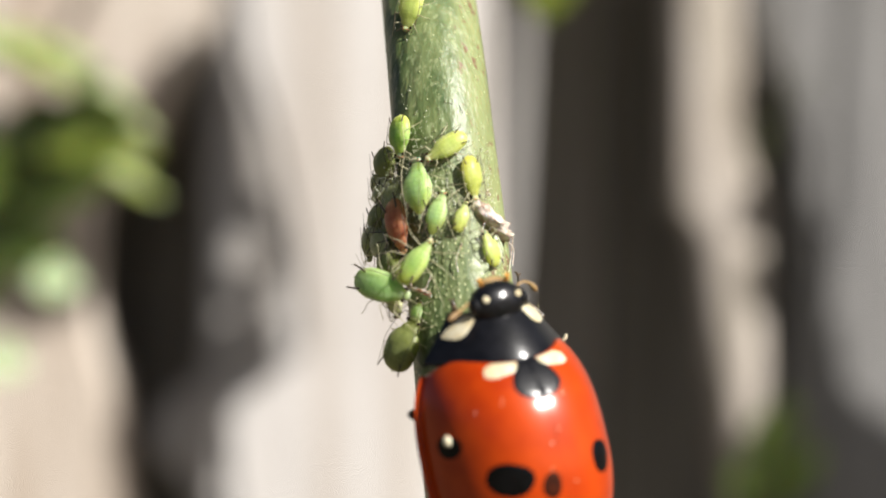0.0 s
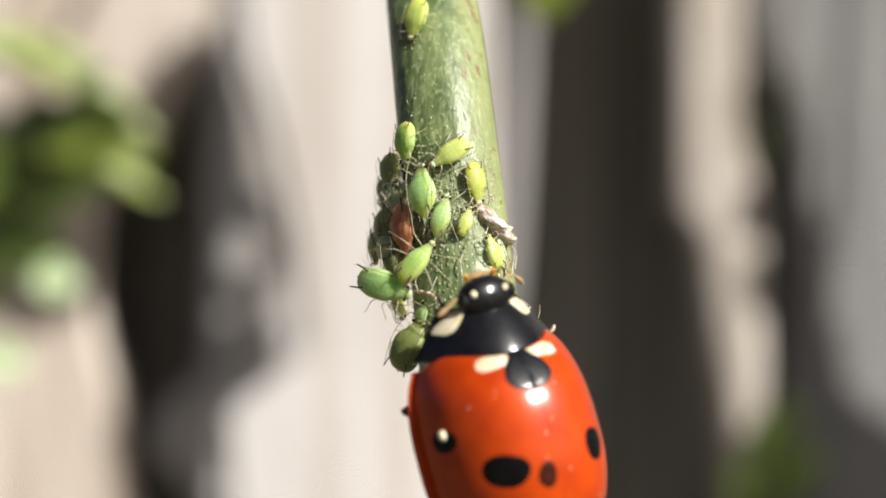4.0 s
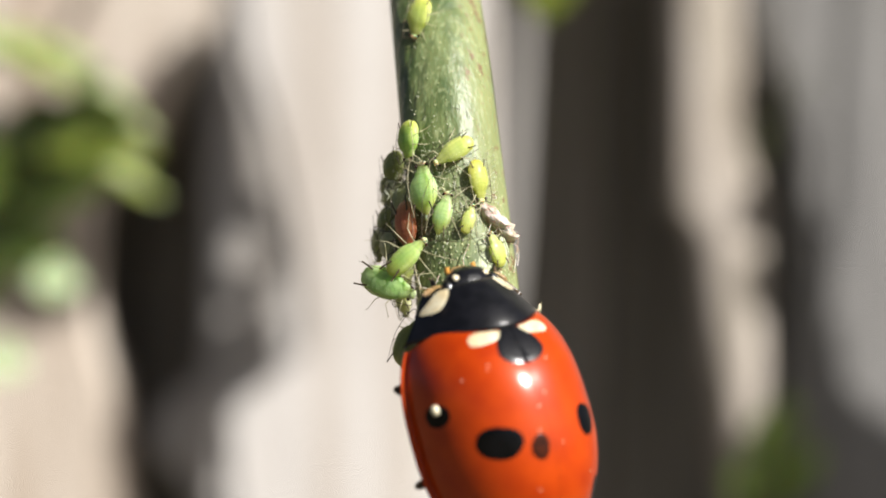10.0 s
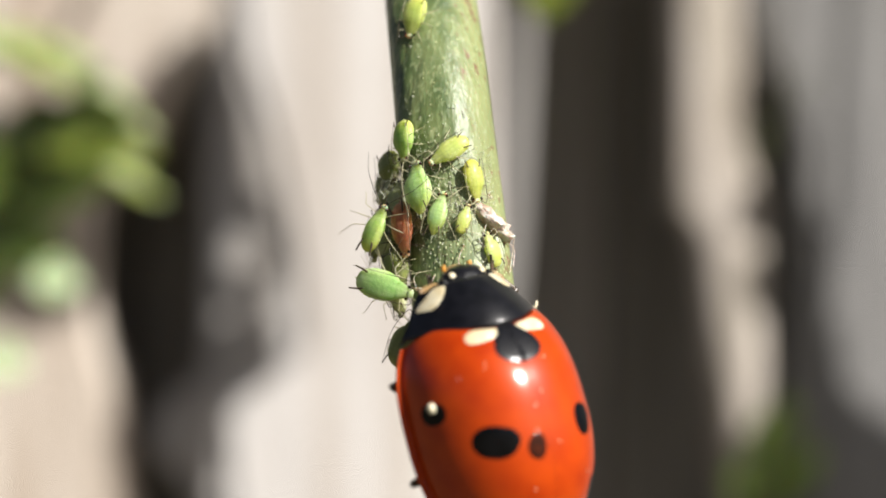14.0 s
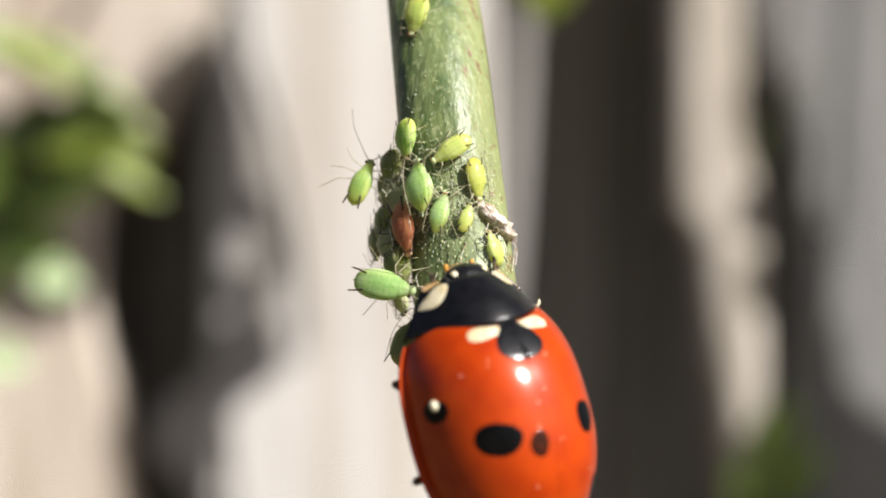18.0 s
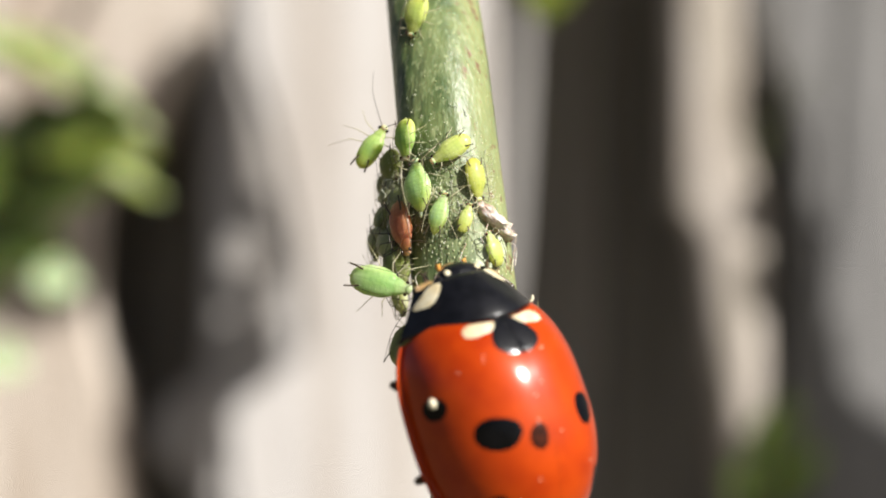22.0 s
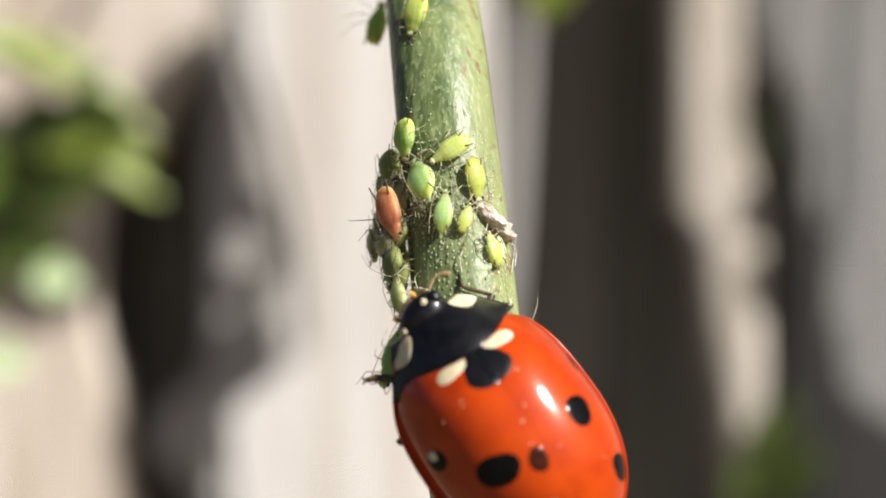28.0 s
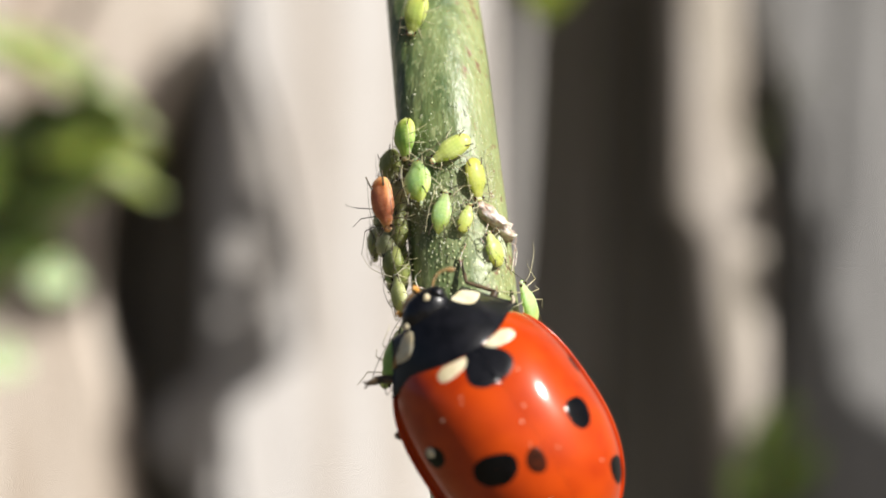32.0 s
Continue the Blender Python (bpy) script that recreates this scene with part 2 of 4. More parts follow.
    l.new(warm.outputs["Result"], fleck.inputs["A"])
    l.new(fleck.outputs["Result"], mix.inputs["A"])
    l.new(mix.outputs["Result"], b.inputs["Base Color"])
    return m


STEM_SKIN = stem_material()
STEM_DOT = varied(material("stem_dot", (0.5, 0.56, 0.3), 0.5), ((0.38, 0.44, 0.18), (0.68, 0.71, 0.42)), 2500)
BOARD_LIGHT = varied(material("weathered_board", (0.6, 0.55, 0.5), 0.8), ((0.60, 0.558, 0.525), (0.75, 0.72, 0.69)), 14, (6, 6, 0.6), 6,
                     bump=0.5, bump_scale=120, bump_size=0.002, second=((0.54, 0.47, 0.40), 9, 0.6))
BOARD_TAN = varied(material("tan_board", (0.5, 0.4, 0.3), 0.8), ((0.50, 0.42, 0.345), (0.70, 0.63, 0.55)), 14, (6, 6, 0.6), 6,
                   bump=0.5, bump_scale=120, bump_size=0.002, second=((0.35, 0.25, 0.17), 9, 0.5))
BOARD_SLAT = varied(material("brown_slat", (0.45, 0.4, 0.34), 0.8), ((0.42, 0.36, 0.305), (0.64, 0.58, 0.52)), 14, (6, 6, 0.9), 6,
                    bump=0.5, bump_scale=120, bump_size=0.002, second=((0.30, 0.26, 0.19), 22, 0.6))
# shade on the pale board, put into a darker grey wood
BOARD_SHADOWED = varied(material("shadowed_board", (0.4, 0.39, 0.38), 0.8), ((0.33, 0.312, 0.295), (0.47, 0.448, 0.43)), 14, (6, 6, 0.8), 6,
                   bump=0.5, bump_scale=120, bump_size=0.002, second=((0.30, 0.25, 0.20), 20, 0.6))
BOARD_GREY = varied(material("grey_board", (0.3, 0.3, 0.31), 0.8), ((0.20, 0.19, 0.182), (0.34, 0.325, 0.31)), 14, (6, 6, 0.6), 6,
                    bump=0.5, bump_scale=120, bump_size=0.002)
BOARD_SILVER = varied(material("silver_board", (0.3, 0.3, 0.3), 0.8), ((0.165, 0.16, 0.156), (0.28, 0.272, 0.264)), 14, (6, 6, 0.6), 6,
                      bump=0.5, bump_scale=120, bump_size=0.002, second=((0.15, 0.14, 0.12), 9, 0.6))
BOARD_DARK = varied(material("dark_board", (0.05, 0.04, 0.035), 0.85), ((0.20, 0.18, 0.152), (0.36, 0.33, 0.28)), 14, (8, 8, 0.6), 6,
                    bump=0.5, bump_scale=120, bump_size=0.002)
BOARD_DUN = varied(material("dun_board", (0.3, 0.27, 0.23), 0.85), ((0.42, 0.39, 0.345), (0.62, 0.575, 0.515)), 14, (8, 8, 0.6), 6,
                   bump=0.5, bump_scale=120, bump_size=0.002)
SOIL = varied(material("soil", (0.12, 0.09, 0.06), 0.95), ((0.07, 0.05, 0.035), (0.17, 0.13, 0.09)), 8, detail=8,
              bump=0.8, bump_scale=60, bump_size=0.01, second=((0.06, 0.085, 0.03), 1.5, 0.8))


def leaf_material(name, dark, light):
    m = material(name, light, 0.42, Transmission_Weight=0.0, Subsurface_Weight=0.1, Subsurface_Scale=0.001)
    return varied(m, (dark, light), 260, detail=5, bump=0.4, bump_scale=700, bump_size=0.0004, second=((0.16, 0.19, 0.04), 60, 0.5))


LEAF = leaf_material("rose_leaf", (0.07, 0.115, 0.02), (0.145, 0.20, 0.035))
# the sun's glint painted as a paler leaf colour
LEAF_GLINT = leaf_material("glint_rose_leaf", (0.20, 0.30, 0.12), (0.34, 0.42, 0.21))
# lit copy of the leaf: sunlight put into a brighter green
LEAF_SUNLIT = leaf_material("sunlit_rose_leaf", (0.20, 0.26, 0.06), (0.36, 0.42, 0.14))
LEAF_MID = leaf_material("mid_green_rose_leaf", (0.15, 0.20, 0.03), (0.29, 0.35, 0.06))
TWIG = varied(material("twig", (0.09, 0.12, 0.04), 0.5), ((0.06, 0.07, 0.03), (0.13, 0.16, 0.05)), 400, (1, 1, 0.2), bump=0.3, bump_size=0.0003)


# ---- the stem ----
def axis_x(z):
    return 0.48 - 0.104 * z if z > -12 else 1.73 - 0.05 * (z + 12)


def axis_y(z):
    if z > 3:
        return 0.2 * z + (0.06 * (z - 3) ** 2 if z < 8 else 1.5 + 0.6 * (z - 8))
    return 0.2 * z if z > -12 else -2.4 + 0.004 * (z + 12)


def stem_r(z):
    return max(1.30, min(1.75, 1.50 - 0.009 * z))


def at(x, y, z):
    """A place from millimetres beside the camera's line of sight."""
    return Vector((x * MM, y * MM, H + z * MM))


def clinging(x, y, z, turn, phi, nod=0):
    """The pose of an insect at (x, z) mm, y mm behind the leaning axis of the stem. phi: where its back faces (0 to the camera, 90 to its right); turn: where it
    heads (0 up, 90 to the right); nod: degrees by which its head leans off its support."""
    n = Vector((math.sin(radians(phi)), -math.cos(radians(phi)), 0.2 * math.cos(radians(phi)))).normalized()
    f = Vector((math.sin(radians(turn)), 0, math.cos(radians(turn))))
    f = (f - n * f.dot(n)).normalized()
    r = f.cross(n)
    m = Matrix((r, f, n)).transposed().to_4x4()
    return Matrix.Translation(at(x, y + axis_y(z), z)) @ m @ pose(0, 0, 0, nod)


def on_stem(x, z, turn, rise=0.3, nod=0, sink=0.0):
    """The pose of an insect that sits on the stem with its body's middle at (x, z)."""
    s = max(-0.98, min(0.98, (x - axis_x(z)) / (stem_r(z) + rise)))
    phi = math.asin(s)
    r = stem_r(z) - sink
    return clinging(axis_x(z) + r * s, -r * math.cos(phi), z, turn, math.degrees(phi), nod)


def build_stem():
    stem = thing("rose_shoot", "green upright rose shoot with pale dots and reddened side", "rose shoot")
    zs = [-500, -400, -300, -200, -120, -60, -30] + [-20 + k * 0.5 for k in range(81)] + [22, 28, 36, 45]
    rows = []
    for z in zs:
        row = []
        for k in range(48):
            a = 2 * math.pi * k / 48
            r = stem_r(z) * (1 + 0.012 * math.sin(5 * a + z * 0.15) + 0.012 * noise.noise((math.cos(a) * 1.5, math.sin(a) * 1.5, z * 0.35)))
            row.append((axis_x(z) + r * math.sin(a), axis_y(z) - r * math.cos(a), z))
        rows.append(row)
    s = Shape().grid(rows, True)
    s.fan(rows[-1], (axis_x(45), axis_y(45), 45.6))
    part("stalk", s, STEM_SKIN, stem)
    # rows of pale raised dots
    rng = random.Random(3)
    dots = Shape()
    for k in range(-12, 13):
        z = -9.0 + 0.11 * (k % 2)
        while z < 10:
            z += rng.uniform(0.15, 0.25)
            if rng.random() < (0.10 if z < 1.2 else 0.45 if z < 3.2 else 0.88):
                continue
            a = k * 0.122 + rng.uniform(-0.03, 0.03)
            r = stem_r(z)
            c = Vector((axis_x(z) + r * math.sin(a), axis_y(z) - r * math.cos(a), z))
            t = Matrix.Rotation(a, 3, "Z")
            w = rng.uniform(0.020, 0.036) * (1.0 if z < 2 else 0.75)
            dots.ball(c, (w, 0.009, w * rng.uniform(0.9, 1.7)), 8, 6, t)
    tagged(part("dots", dots, STEM_DOT, stem, "pale raised dots in rows"), kind="stuff")
    return stem


# ---- aphids ----
def build_aphid(skin, label, length, width, seed, cornicle=0.26, sprawl=0.5, limb="pale", antenna=1.0, slim=1.0, back=True, dark_tubes=False, blunt=False, category="aphid"):
    """An aphid with its feet at z = 0 and its head towards y. Length and width of the body in mm."""
    rng = random.Random(seed)
    ob = thing("aphid", label, category, "aphids on the stem")
    L, W = length, width * 0.93
    hgt = 0.32 * W * slim
    up = hgt * 0.95 + 0.05 * L
    skin_m = SKIN[skin]
    limb_m = LIMB_DARK if limb == "dark" else LIMB_PALE
    # abdomen and thorax, pear-shaped and faintly ringed
    prof = [(-0.5, 0.02), (-0.475, 0.09), (-0.44, 0.20), (-0.39, 0.37), (-0.33, 0.55), (-0.26, 0.74), (-0.18, 0.90), (-0.09, 0.99),
            (0.0, 0.99), (0.08, 0.93), (0.15, 0.83), (0.21, 0.71), (0.265, 0.60), (0.31, 0.52), (0.35, 0.46), (0.39, 0.40), (0.425, 0.33), (0.45, 0.24)]
    if blunt:
        prof = [(-0.5, 0.10), (-0.49, 0.30), (-0.465, 0.50), (-0.42, 0.67), (-0.36, 0.81), (-0.28, 0.92), (-0.19, 0.98)] + prof[7:]
    rows = []
    n = 24
    fine = []
    for (y0, w0), (y1, w1) in zip(prof, prof[1:]):
        for k in range(3):
            fine.append((y0 + (y1 - y0) * k / 3, w0 + (w1 - w0) * k / 3))
    fine.append(prof[-1])
    for y, w in fine:
        ring = abs(math.sin(math.pi * (y + 0.5) / 0.095))           # segments of the back
        groove = (1 - ring) ** 3
        neck = 0.10 * math.exp(-((y - 0.24) / 0.02) ** 2) + 0.07 * math.exp(-((y - 0.36) / 0.016) ** 2)
        row = []
        for k in range(n):
            a = 2 * math.pi * k / n
            cx, cz = math.cos(a), math.sin(a)
            wob = 1 + 0.035 * noise.noise((cx * 1.3 + seed, cz * 1.3, y * 5))
            flat = 0.88 if cz > 0.8 else 1.0
            side = (1 + 0.05 * abs(cx) ** 6) * (1 - neck) * (1 - 0.02 * groove)
            top = (1 - 0.045 * groove * max(0, cz)) * flat * (1 - neck * 0.6)
            row.append((cx * w * W / 2 * wob * side, y * L, up + (0.06 * L * (0.3 - (y + 0.1) ** 2 * 3)) + cz * w * hgt * wob * top))
        rows.append(row)
    b = Shape().grid(rows, True)
    b.fan(rows[0], (0, -0.505 * L, up), True)
    b.fan(rows[-1], (0, 0.46 * L, up))
    part("body", b, skin_m, ob)
    hz = up - 0.02 * L
    part("head", Shape().ball((0, 0.45 * L, hz), (0.17 * W + 0.01, 0.06 * L, 0.36 * hgt), 12, 8), HEAD_SKIN[skin] if skin in HEAD_SKIN else skin_m, ob)
    if L > 0.9 and limb != "dark":
        # pale wax dots along both flanks of the back
        wax = Shape()
        for k in range(7):
            y = -0.34 + 0.085 * k
            w = next(q for p, q in prof if p >= y)
            for s in (-1, 1):
                a = 0.95 + rng.uniform(-0.05, 0.05)
                wax.ball((s * math.cos(a) * w * W / 2, y * L, up + 0.06 * L * (0.3 - (y + 0.1) ** 2 * 3) + math.sin(a) * w * hgt * 1.0), (0.007, 0.009, 0.005), 6, 4)
        part("wax_dots", wax, WAX, ob, "pale dots along the back")
    for s in (-1, 1):
        part("eye", Shape().ball((s * (0.17 * W + 0.03), 0.42 * L, hz + 0.15 * hgt), (0.036 * L ** 0.5, 0.042 * L ** 0.5, 0.042 * L ** 0.5), 8, 6), EYE_DARK, ob, "dark eye")
        # antenna, swept back along the body
        al = L * antenna * rng.uniform(0.85, 1.05)
        out = rng.uniform(0.5, 0.8)
        if back:
            p = [(s * 0.1 * W, 0.46 * L, hz + 0.1), (s * (0.25 * W + 0.10), 0.52 * L, hz + 0.2 * hgt + 0.08),
                 (s * (0.5 * W * out + 0.12), 0.46 * L - 0.4 * al, up + hgt * 0.9), (s * (0.5 * W * out + 0.16 * rng.random()), 0.46 * L - 0.95 * al, up + hgt * rng.uniform(0.7, 1.2))]
        else:
            p = [(s * 0.1 * W, 0.46 * L, hz + 0.1), (s * (0.2 * W + 0.12), 0.58 * L, hz + 0.2),
                 (s * (0.4 * W + 0.3 * al), 0.5 * L + 0.35 * al, up + 0.2), (s * (0.4 * W + 0.5 * al), 0.5 * L + rng.uniform(0.5, 0.8) * al, up + 0.1)]
        line = smooth_line(p, 5)
        rad = [0.015 - 0.009 * i / (len(line) - 1) for i in range(len(line))]
        part("antenna", Shape().tube(line, rad, 5), LIMB_DARK if limb == "dark" or rng.random() < 0.85 else LIMB_PALE, ob, "thin swept antenna")
        # cornicle
        c0 = (s * 0.27 * W, -0.27 * L, up + 0.62 * hgt)
        c1 = (s * (0.36 * W + 0.03), -0.27 * L - cornicle * L, up + 0.62 * hgt + (0.07 * L if limb == "dark" else 0.0))
        cm = ((c0[0] + c1[0]) / 2 + s * 0.01, (c0[1] + c1[1]) / 2, (c0[2] + c1[2]) / 2 + 0.01)
        part("cornicle", Shape().tube([c0, cm, c1], [0.034, 0.027, 0.024] if dark_tubes else [0.022, 0.017, 0.015], 7), LIMB_DARK, ob, "dark tube on the rear")
        # three legs a side: thigh, shin, foot
        for j, (y0, reach, sweep) in enumerate(((0.27, 0.42, 0.34), (0.16, 0.50, -0.05), (0.06, 0.55, -0.42))):
            reach, sweep = reach * L * sprawl * rng.uniform(0.85, 1.15), sweep * L * rng.uniform(0.8, 1.2)
            hip = (s * 0.14 * W, y0 * L, up - 0.6 * hgt)
            knee = (s * (0.3 * W + reach * 0.45), y0 * L + sweep * 0.35, up + 0.18 * hgt + 0.08 * L)
            foot = (s * (0.3 * W + reach), y0 * L + sweep, 0.01)
            toe = (s * (0.3 * W + reach + 0.05), y0 * L + sweep * 1.12, 0.0)
            part("leg", Shape().tube([hip, knee, tuple(knee[i] * 0.5 + foot[i] * 0.5 for i in range(3)), foot, toe],
                                     [0.017, 0.014, 0.009, 0.008, 0.006], 6), limb_m, ob)
    tip = 0.53 if blunt else 0.57
    part("cauda", Shape().tube([(0, -0.47 * L, up), (0, -(tip - 0.03) * L, up + 0.01), (0, -tip * L, up + 0.02)], [0.04 * W + 0.01, 0.03 * W + 0.008, 0.006], 7), skin_m, ob)
    return ob


STATIC = []        # things that only sway with the stem


def sit(ob, m):
    ob.matrix_basis = m
    STATIC.append((ob, m))
    return ob


# ---- shed skins and litter ----
def build_shed(label, line, widths, seed, limbs, skin=None):
    rng = random.Random(seed)
    ob = thing("shed_skin", label, "shed skin", "shed skins on the stem")
    line = smooth_line(line, 4)
    rows = []
    for i, p in enumerate(line):
        u = i / (len(line) - 1)
        w = widths[0] * math.sin(math.pi * min(1, max(0.0, u * 0.92 + 0.06))) ** 0.6 * rng.uniform(0.85, 1.1)
        p = p + Vector((rng.uniform(-1, 1), rng.uniform(-1, 1), rng.uniform(-1, 1))) * 0.08 * widths[0]
        rows.append([p + Vector((math.cos(a) * w * rng.uniform(0.78, 1.18), math.sin(a) * w * widths[1] * rng.uniform(0.7, 1.2), math.sin(a * 2) * 0.05 + rng.uniform(-0.03, 0.03)))
                     for a in (2 * math.pi * k / 12 for k in range(12))])
    s = Shape().grid(rows, True).fan(rows[0], line[0], True).fan(rows[-1], line[-1])
    part("husk", s, skin or SKIN_DRY, ob)
    for l in limbs:
        part("empty_leg", Shape().tube(smooth_line(l, 4), 0.014, 5), SKIN_DRY, ob)
    return ob


def build_cast_legs(rng):
    """Dark cast legs and antennae that lie between the aphids."""
    s = Shape()
    for k in range(40):
        z, a = rng.gauss(1.9, 1.1), rng.uniform(-1.2, 0.7)
        d, hop = rng.uniform(0, 2 * math.pi), rng.uniform(0.06, 0.13)
        pts = []
        for i in range(4):
            r = stem_r(z) + 0.015 + rng.uniform(0, 0.05)
            pts.append((axis_x(z) + r * math.sin(a), axis_y(z) - r * math.cos(a), z))
            a += math.cos(d) * hop / r
            z += math.sin(d) * hop
            d += rng.uniform(-0.8, 0.8)
        s.tube(pts, rng.uniform(0.005, 0.009), 4)
    return tagged(part("cast_legs", s, LIMB_DARK), "thin dark cast legs between the aphids", "litter", kind="stuff")


def build_litter(rng):
    """Fine cast legs and fibres that cover the stem between the aphids."""
    s = Shape()
    for k in range(170):
        z = rng.gauss(2.0, 1.3)
        if not -1.2 < z < 4.3:
            continue
        a = rng.uniform(-1.7, 0.95)
        if (a < -1.0 and not -0.6 < z < 2.5) or (a > 0.45 and z > 2.4) or z > 3.4 and rng.random() < 0.6:
            continue
        if z < 0.5 and rng.random() < 0.45 and -0.5 < a < 0.4:
            continue
        r = stem_r(z)
        pts = []
        d = rng.uniform(0, 2 * math.pi)
        hop = rng.uniform(0.02, 0.06)
        b, y = a, z
        for i in range(5):
            lift = 0.01 + rng.uniform(0, 0.07 if b > -1.0 else 0.35)
            pts.append((axis_x(y) + (r + lift) * math.sin(b), axis_y(y) - (r + lift) * math.cos(b), y))
            b += math.cos(d) * hop / r
            y += math.sin(d) * hop
            d += rng.uniform(-0.7, 0.7)
        s.tube(pts, rng.uniform(0.004, 0.008), 4)
    for k in range(190):
        z, a = rng.gauss(1.5, 0.9), rng.uniform(-2.1, -1.1)
        if not -0.5 < z < 3.0:
            continue
        r = stem_r(z) + rng.uniform(0.1, 0.9) * (1 - abs(z - 1.2) / 2.6)
        d, pts = rng.uniform(0, 6.28), []
        for i in range(4):
            pts.append((axis_x(z) + r * math.sin(a), axis_y(z) - r * math.cos(a), z))
            d += rng.uniform(-0.6, 0.6)
            a, z, r = a + math.cos(d) * 0.04, z + math.sin(d) * 0.09, r + rng.uniform(-0.05, 0.06)
        s.tube(pts, rng.uniform(0.005, 0.011), 4)
    for k in range(2500):
        z, a = rng.gauss(1.9, 1.3), rng.uniform(-1.9, 0.95)
        r = stem_r(z) + (rng.uniform(0.0, 0.05) if a > -1.0 else rng.uniform(0.0, 0.5))
        if (a < -1.0 and not -0.6 < z < 3.0) or (z > 2.9 and rng.random() < 0.85) or (z < 0.6 and a > -0.9 and rng.random() < 0.5):
            continue
        w = rng.choice((1, 1, 1, 1.6)) * rng.uniform(0.007, 0.021)
        s.ball((axis_x(z) + r * math.sin(a), axis_y(z) - r * math.cos(a), z), (w, w * 0.6, w * rng.uniform(0.6, 1.4)), 5, 4,
               Matrix.Rotation(rng.uniform(0, 3), 3, "Z"))
    ob = part("litter", s, LITTER)
    return tagged(ob, "pale cast legs, fibres and crumbs on the stem", "litter", kind="stuff")


# ---- the ladybird ----
A, DH, BF, BR = 2.68, 2.55, 3.42, 3.56
RIM = 0.932         # where the dome meets its flat rim


def dome(x, y):
    b = BF + 0.2 if y > 0 else BR
    p = 2.8 if y > 0 else 2.2
    q = min(1.0, (abs(x) / (A * RIM)) ** p + (abs(y) / (b * 0.975)) ** p)
    return 0.05 + DH * (1 - q ** (2.4 / p)) ** 0.6


def rim_x(y):
    p, b = (2.8, BF) if y > 0 else (2.2, BR)
    return A * max(0.0, 1 - (abs(y) / b) ** p) ** (1 / p)


def front_y(u):
    return 2.42 + 0.60 * abs(u) ** 2 - 0.45 * abs(u) ** 10


def build_ladybird():
    bug = thing("ladybird", "glossy red seven-spot ladybird with black spots, clinging to the stem", "ladybird")
    for s in (-1, 1):
        rows = []
        for i in range(41):
            v = i / 40
            row = []
            for k in range(27):
                u = math.sin(k / 26 * math.pi / 2)
                y1 = front_y(u)
                y = y1 + (-BR * 0.9985 - y1) * v
                full = rim_x(y)
                x = full * RIM * u
                z = dome(x, y)
                if k == 0:
                    x, z = 0.004, z - 0.002       # the seam down the back
                row.append((s * x, y, z))
            y = row[-1][1]
            full = rim_x(y)
            for f, z in ((0.942, 0.03), (0.955, 0.035), (0.972, 0.07), (0.988, 0.10), (0.997, 0.09), (1.003, 0.06), (1.0, 0.0), (0.985, -0.05), (0.96, -0.07), (0.90, -0.09)):
                row.append((s * full * f, y, z))
            rows.append(row if s > 0 else row[::-1])
        sh = Shape().grid(rows[::-1])
        # turned-down front edge
        edge = rows[0]
        sh.grid([[(x, y + 0.03, max(-0.1, z - 0.25)) for x, y, z in edge], edge] if s > 0 else [[(x, y + 0.03, max(-0.1, z - 0.25)) for x, y, z in edge], edge])
        elytron = part("wing_case", sh, RED_SHELL, bug, "glossy red wing case with black spots")

        def mark(name, cx, cy, rx, ry, mat, turn=0.0, power=2.0, lift=0.014, label="", keep=None):
            rows = []
            for i in range(7):
                q = max(0.02, i / 6)
                row = []
                for k in range(28):
                    a = 2 * math.pi * k / 28
                    ca, sa = math.cos(a), math.sin(a)
                    g = (abs(ca) ** power + abs(sa) ** power) ** (-1 / power) * (1 + 0.04 * math.sin(3 * a + cx * 5))
                    px, py = rx * q * g * ca, ry * q * g * sa
                    x = cx + px * math.cos(turn) - py * math.sin(turn)
                    y = cy + px * math.sin(turn) + py * math.cos(turn)
                    if keep:
                        x, y = keep(x, y)
                    row.append((x, y, dome(x, y) + (lift if i < 6 else -0.01)))
                rows.append(row)
            return part(name, Shape().grid(rows, True), mat, elytron, label)

        if s < 0:
            mark("spot", -1.30, -0.38, 0.56, 0.43, SPOT_BLACK, -0.42, 2.3)
        else:
            mark("spot", 1.30, -0.36, 0.38, 0.45, SPOT_BLACK, -0.15, 2.3)
        mark("spot", -2.23 if s < 0 else 2.33, 0.70, 0.17, 0.31, SPOT_BLACK, 0, 2.2)
        mark("spot", s * 1.62, -2.22, 0.36, 0.40, SPOT_BLACK, 0, 2.2)
        # half of the shared spot behind the shield
        half = (lambda x, y: (max(x, 0.0), y)) if s > 0 else (lambda x, y: (min(x, 0.0), y))

        def heart(x, y):
            x, y = half(x, y)
            return (x * (0.62 + 0.50 * min(1, max(0, (2.38 - y) / 0.6))), min(y, 2.50))
        mark("shield_spot", 0.0, 1.96, 0.68, 0.57, BLACK_SHELL, 0, 2.7, lift=0.019, keep=heart)
        mark("pale_mark", s * 0.74, 2.33, 0.48, 0.20, CREAM_MARK, s * -0.10, 2.6, label="cream mark at the front edge",
             keep=lambda x, y: (x, min(y, front_y(x / 2.1) - 0.01)))
        if s < 0:
            mark("stain", -0.38, -0.73, 0.27, 0.36, BROWN_MARK, -0.2, 2.0, label="brown stain")
            part("speck", Shape().ball((-2.25, 0.86, dome(-2.25, 0.86) + 0.05), (0.13, 0.15, 0.12), 9, 6), CREAM_MARK, elytron, "whitish speck of dust")
    rng = random.Random(8)
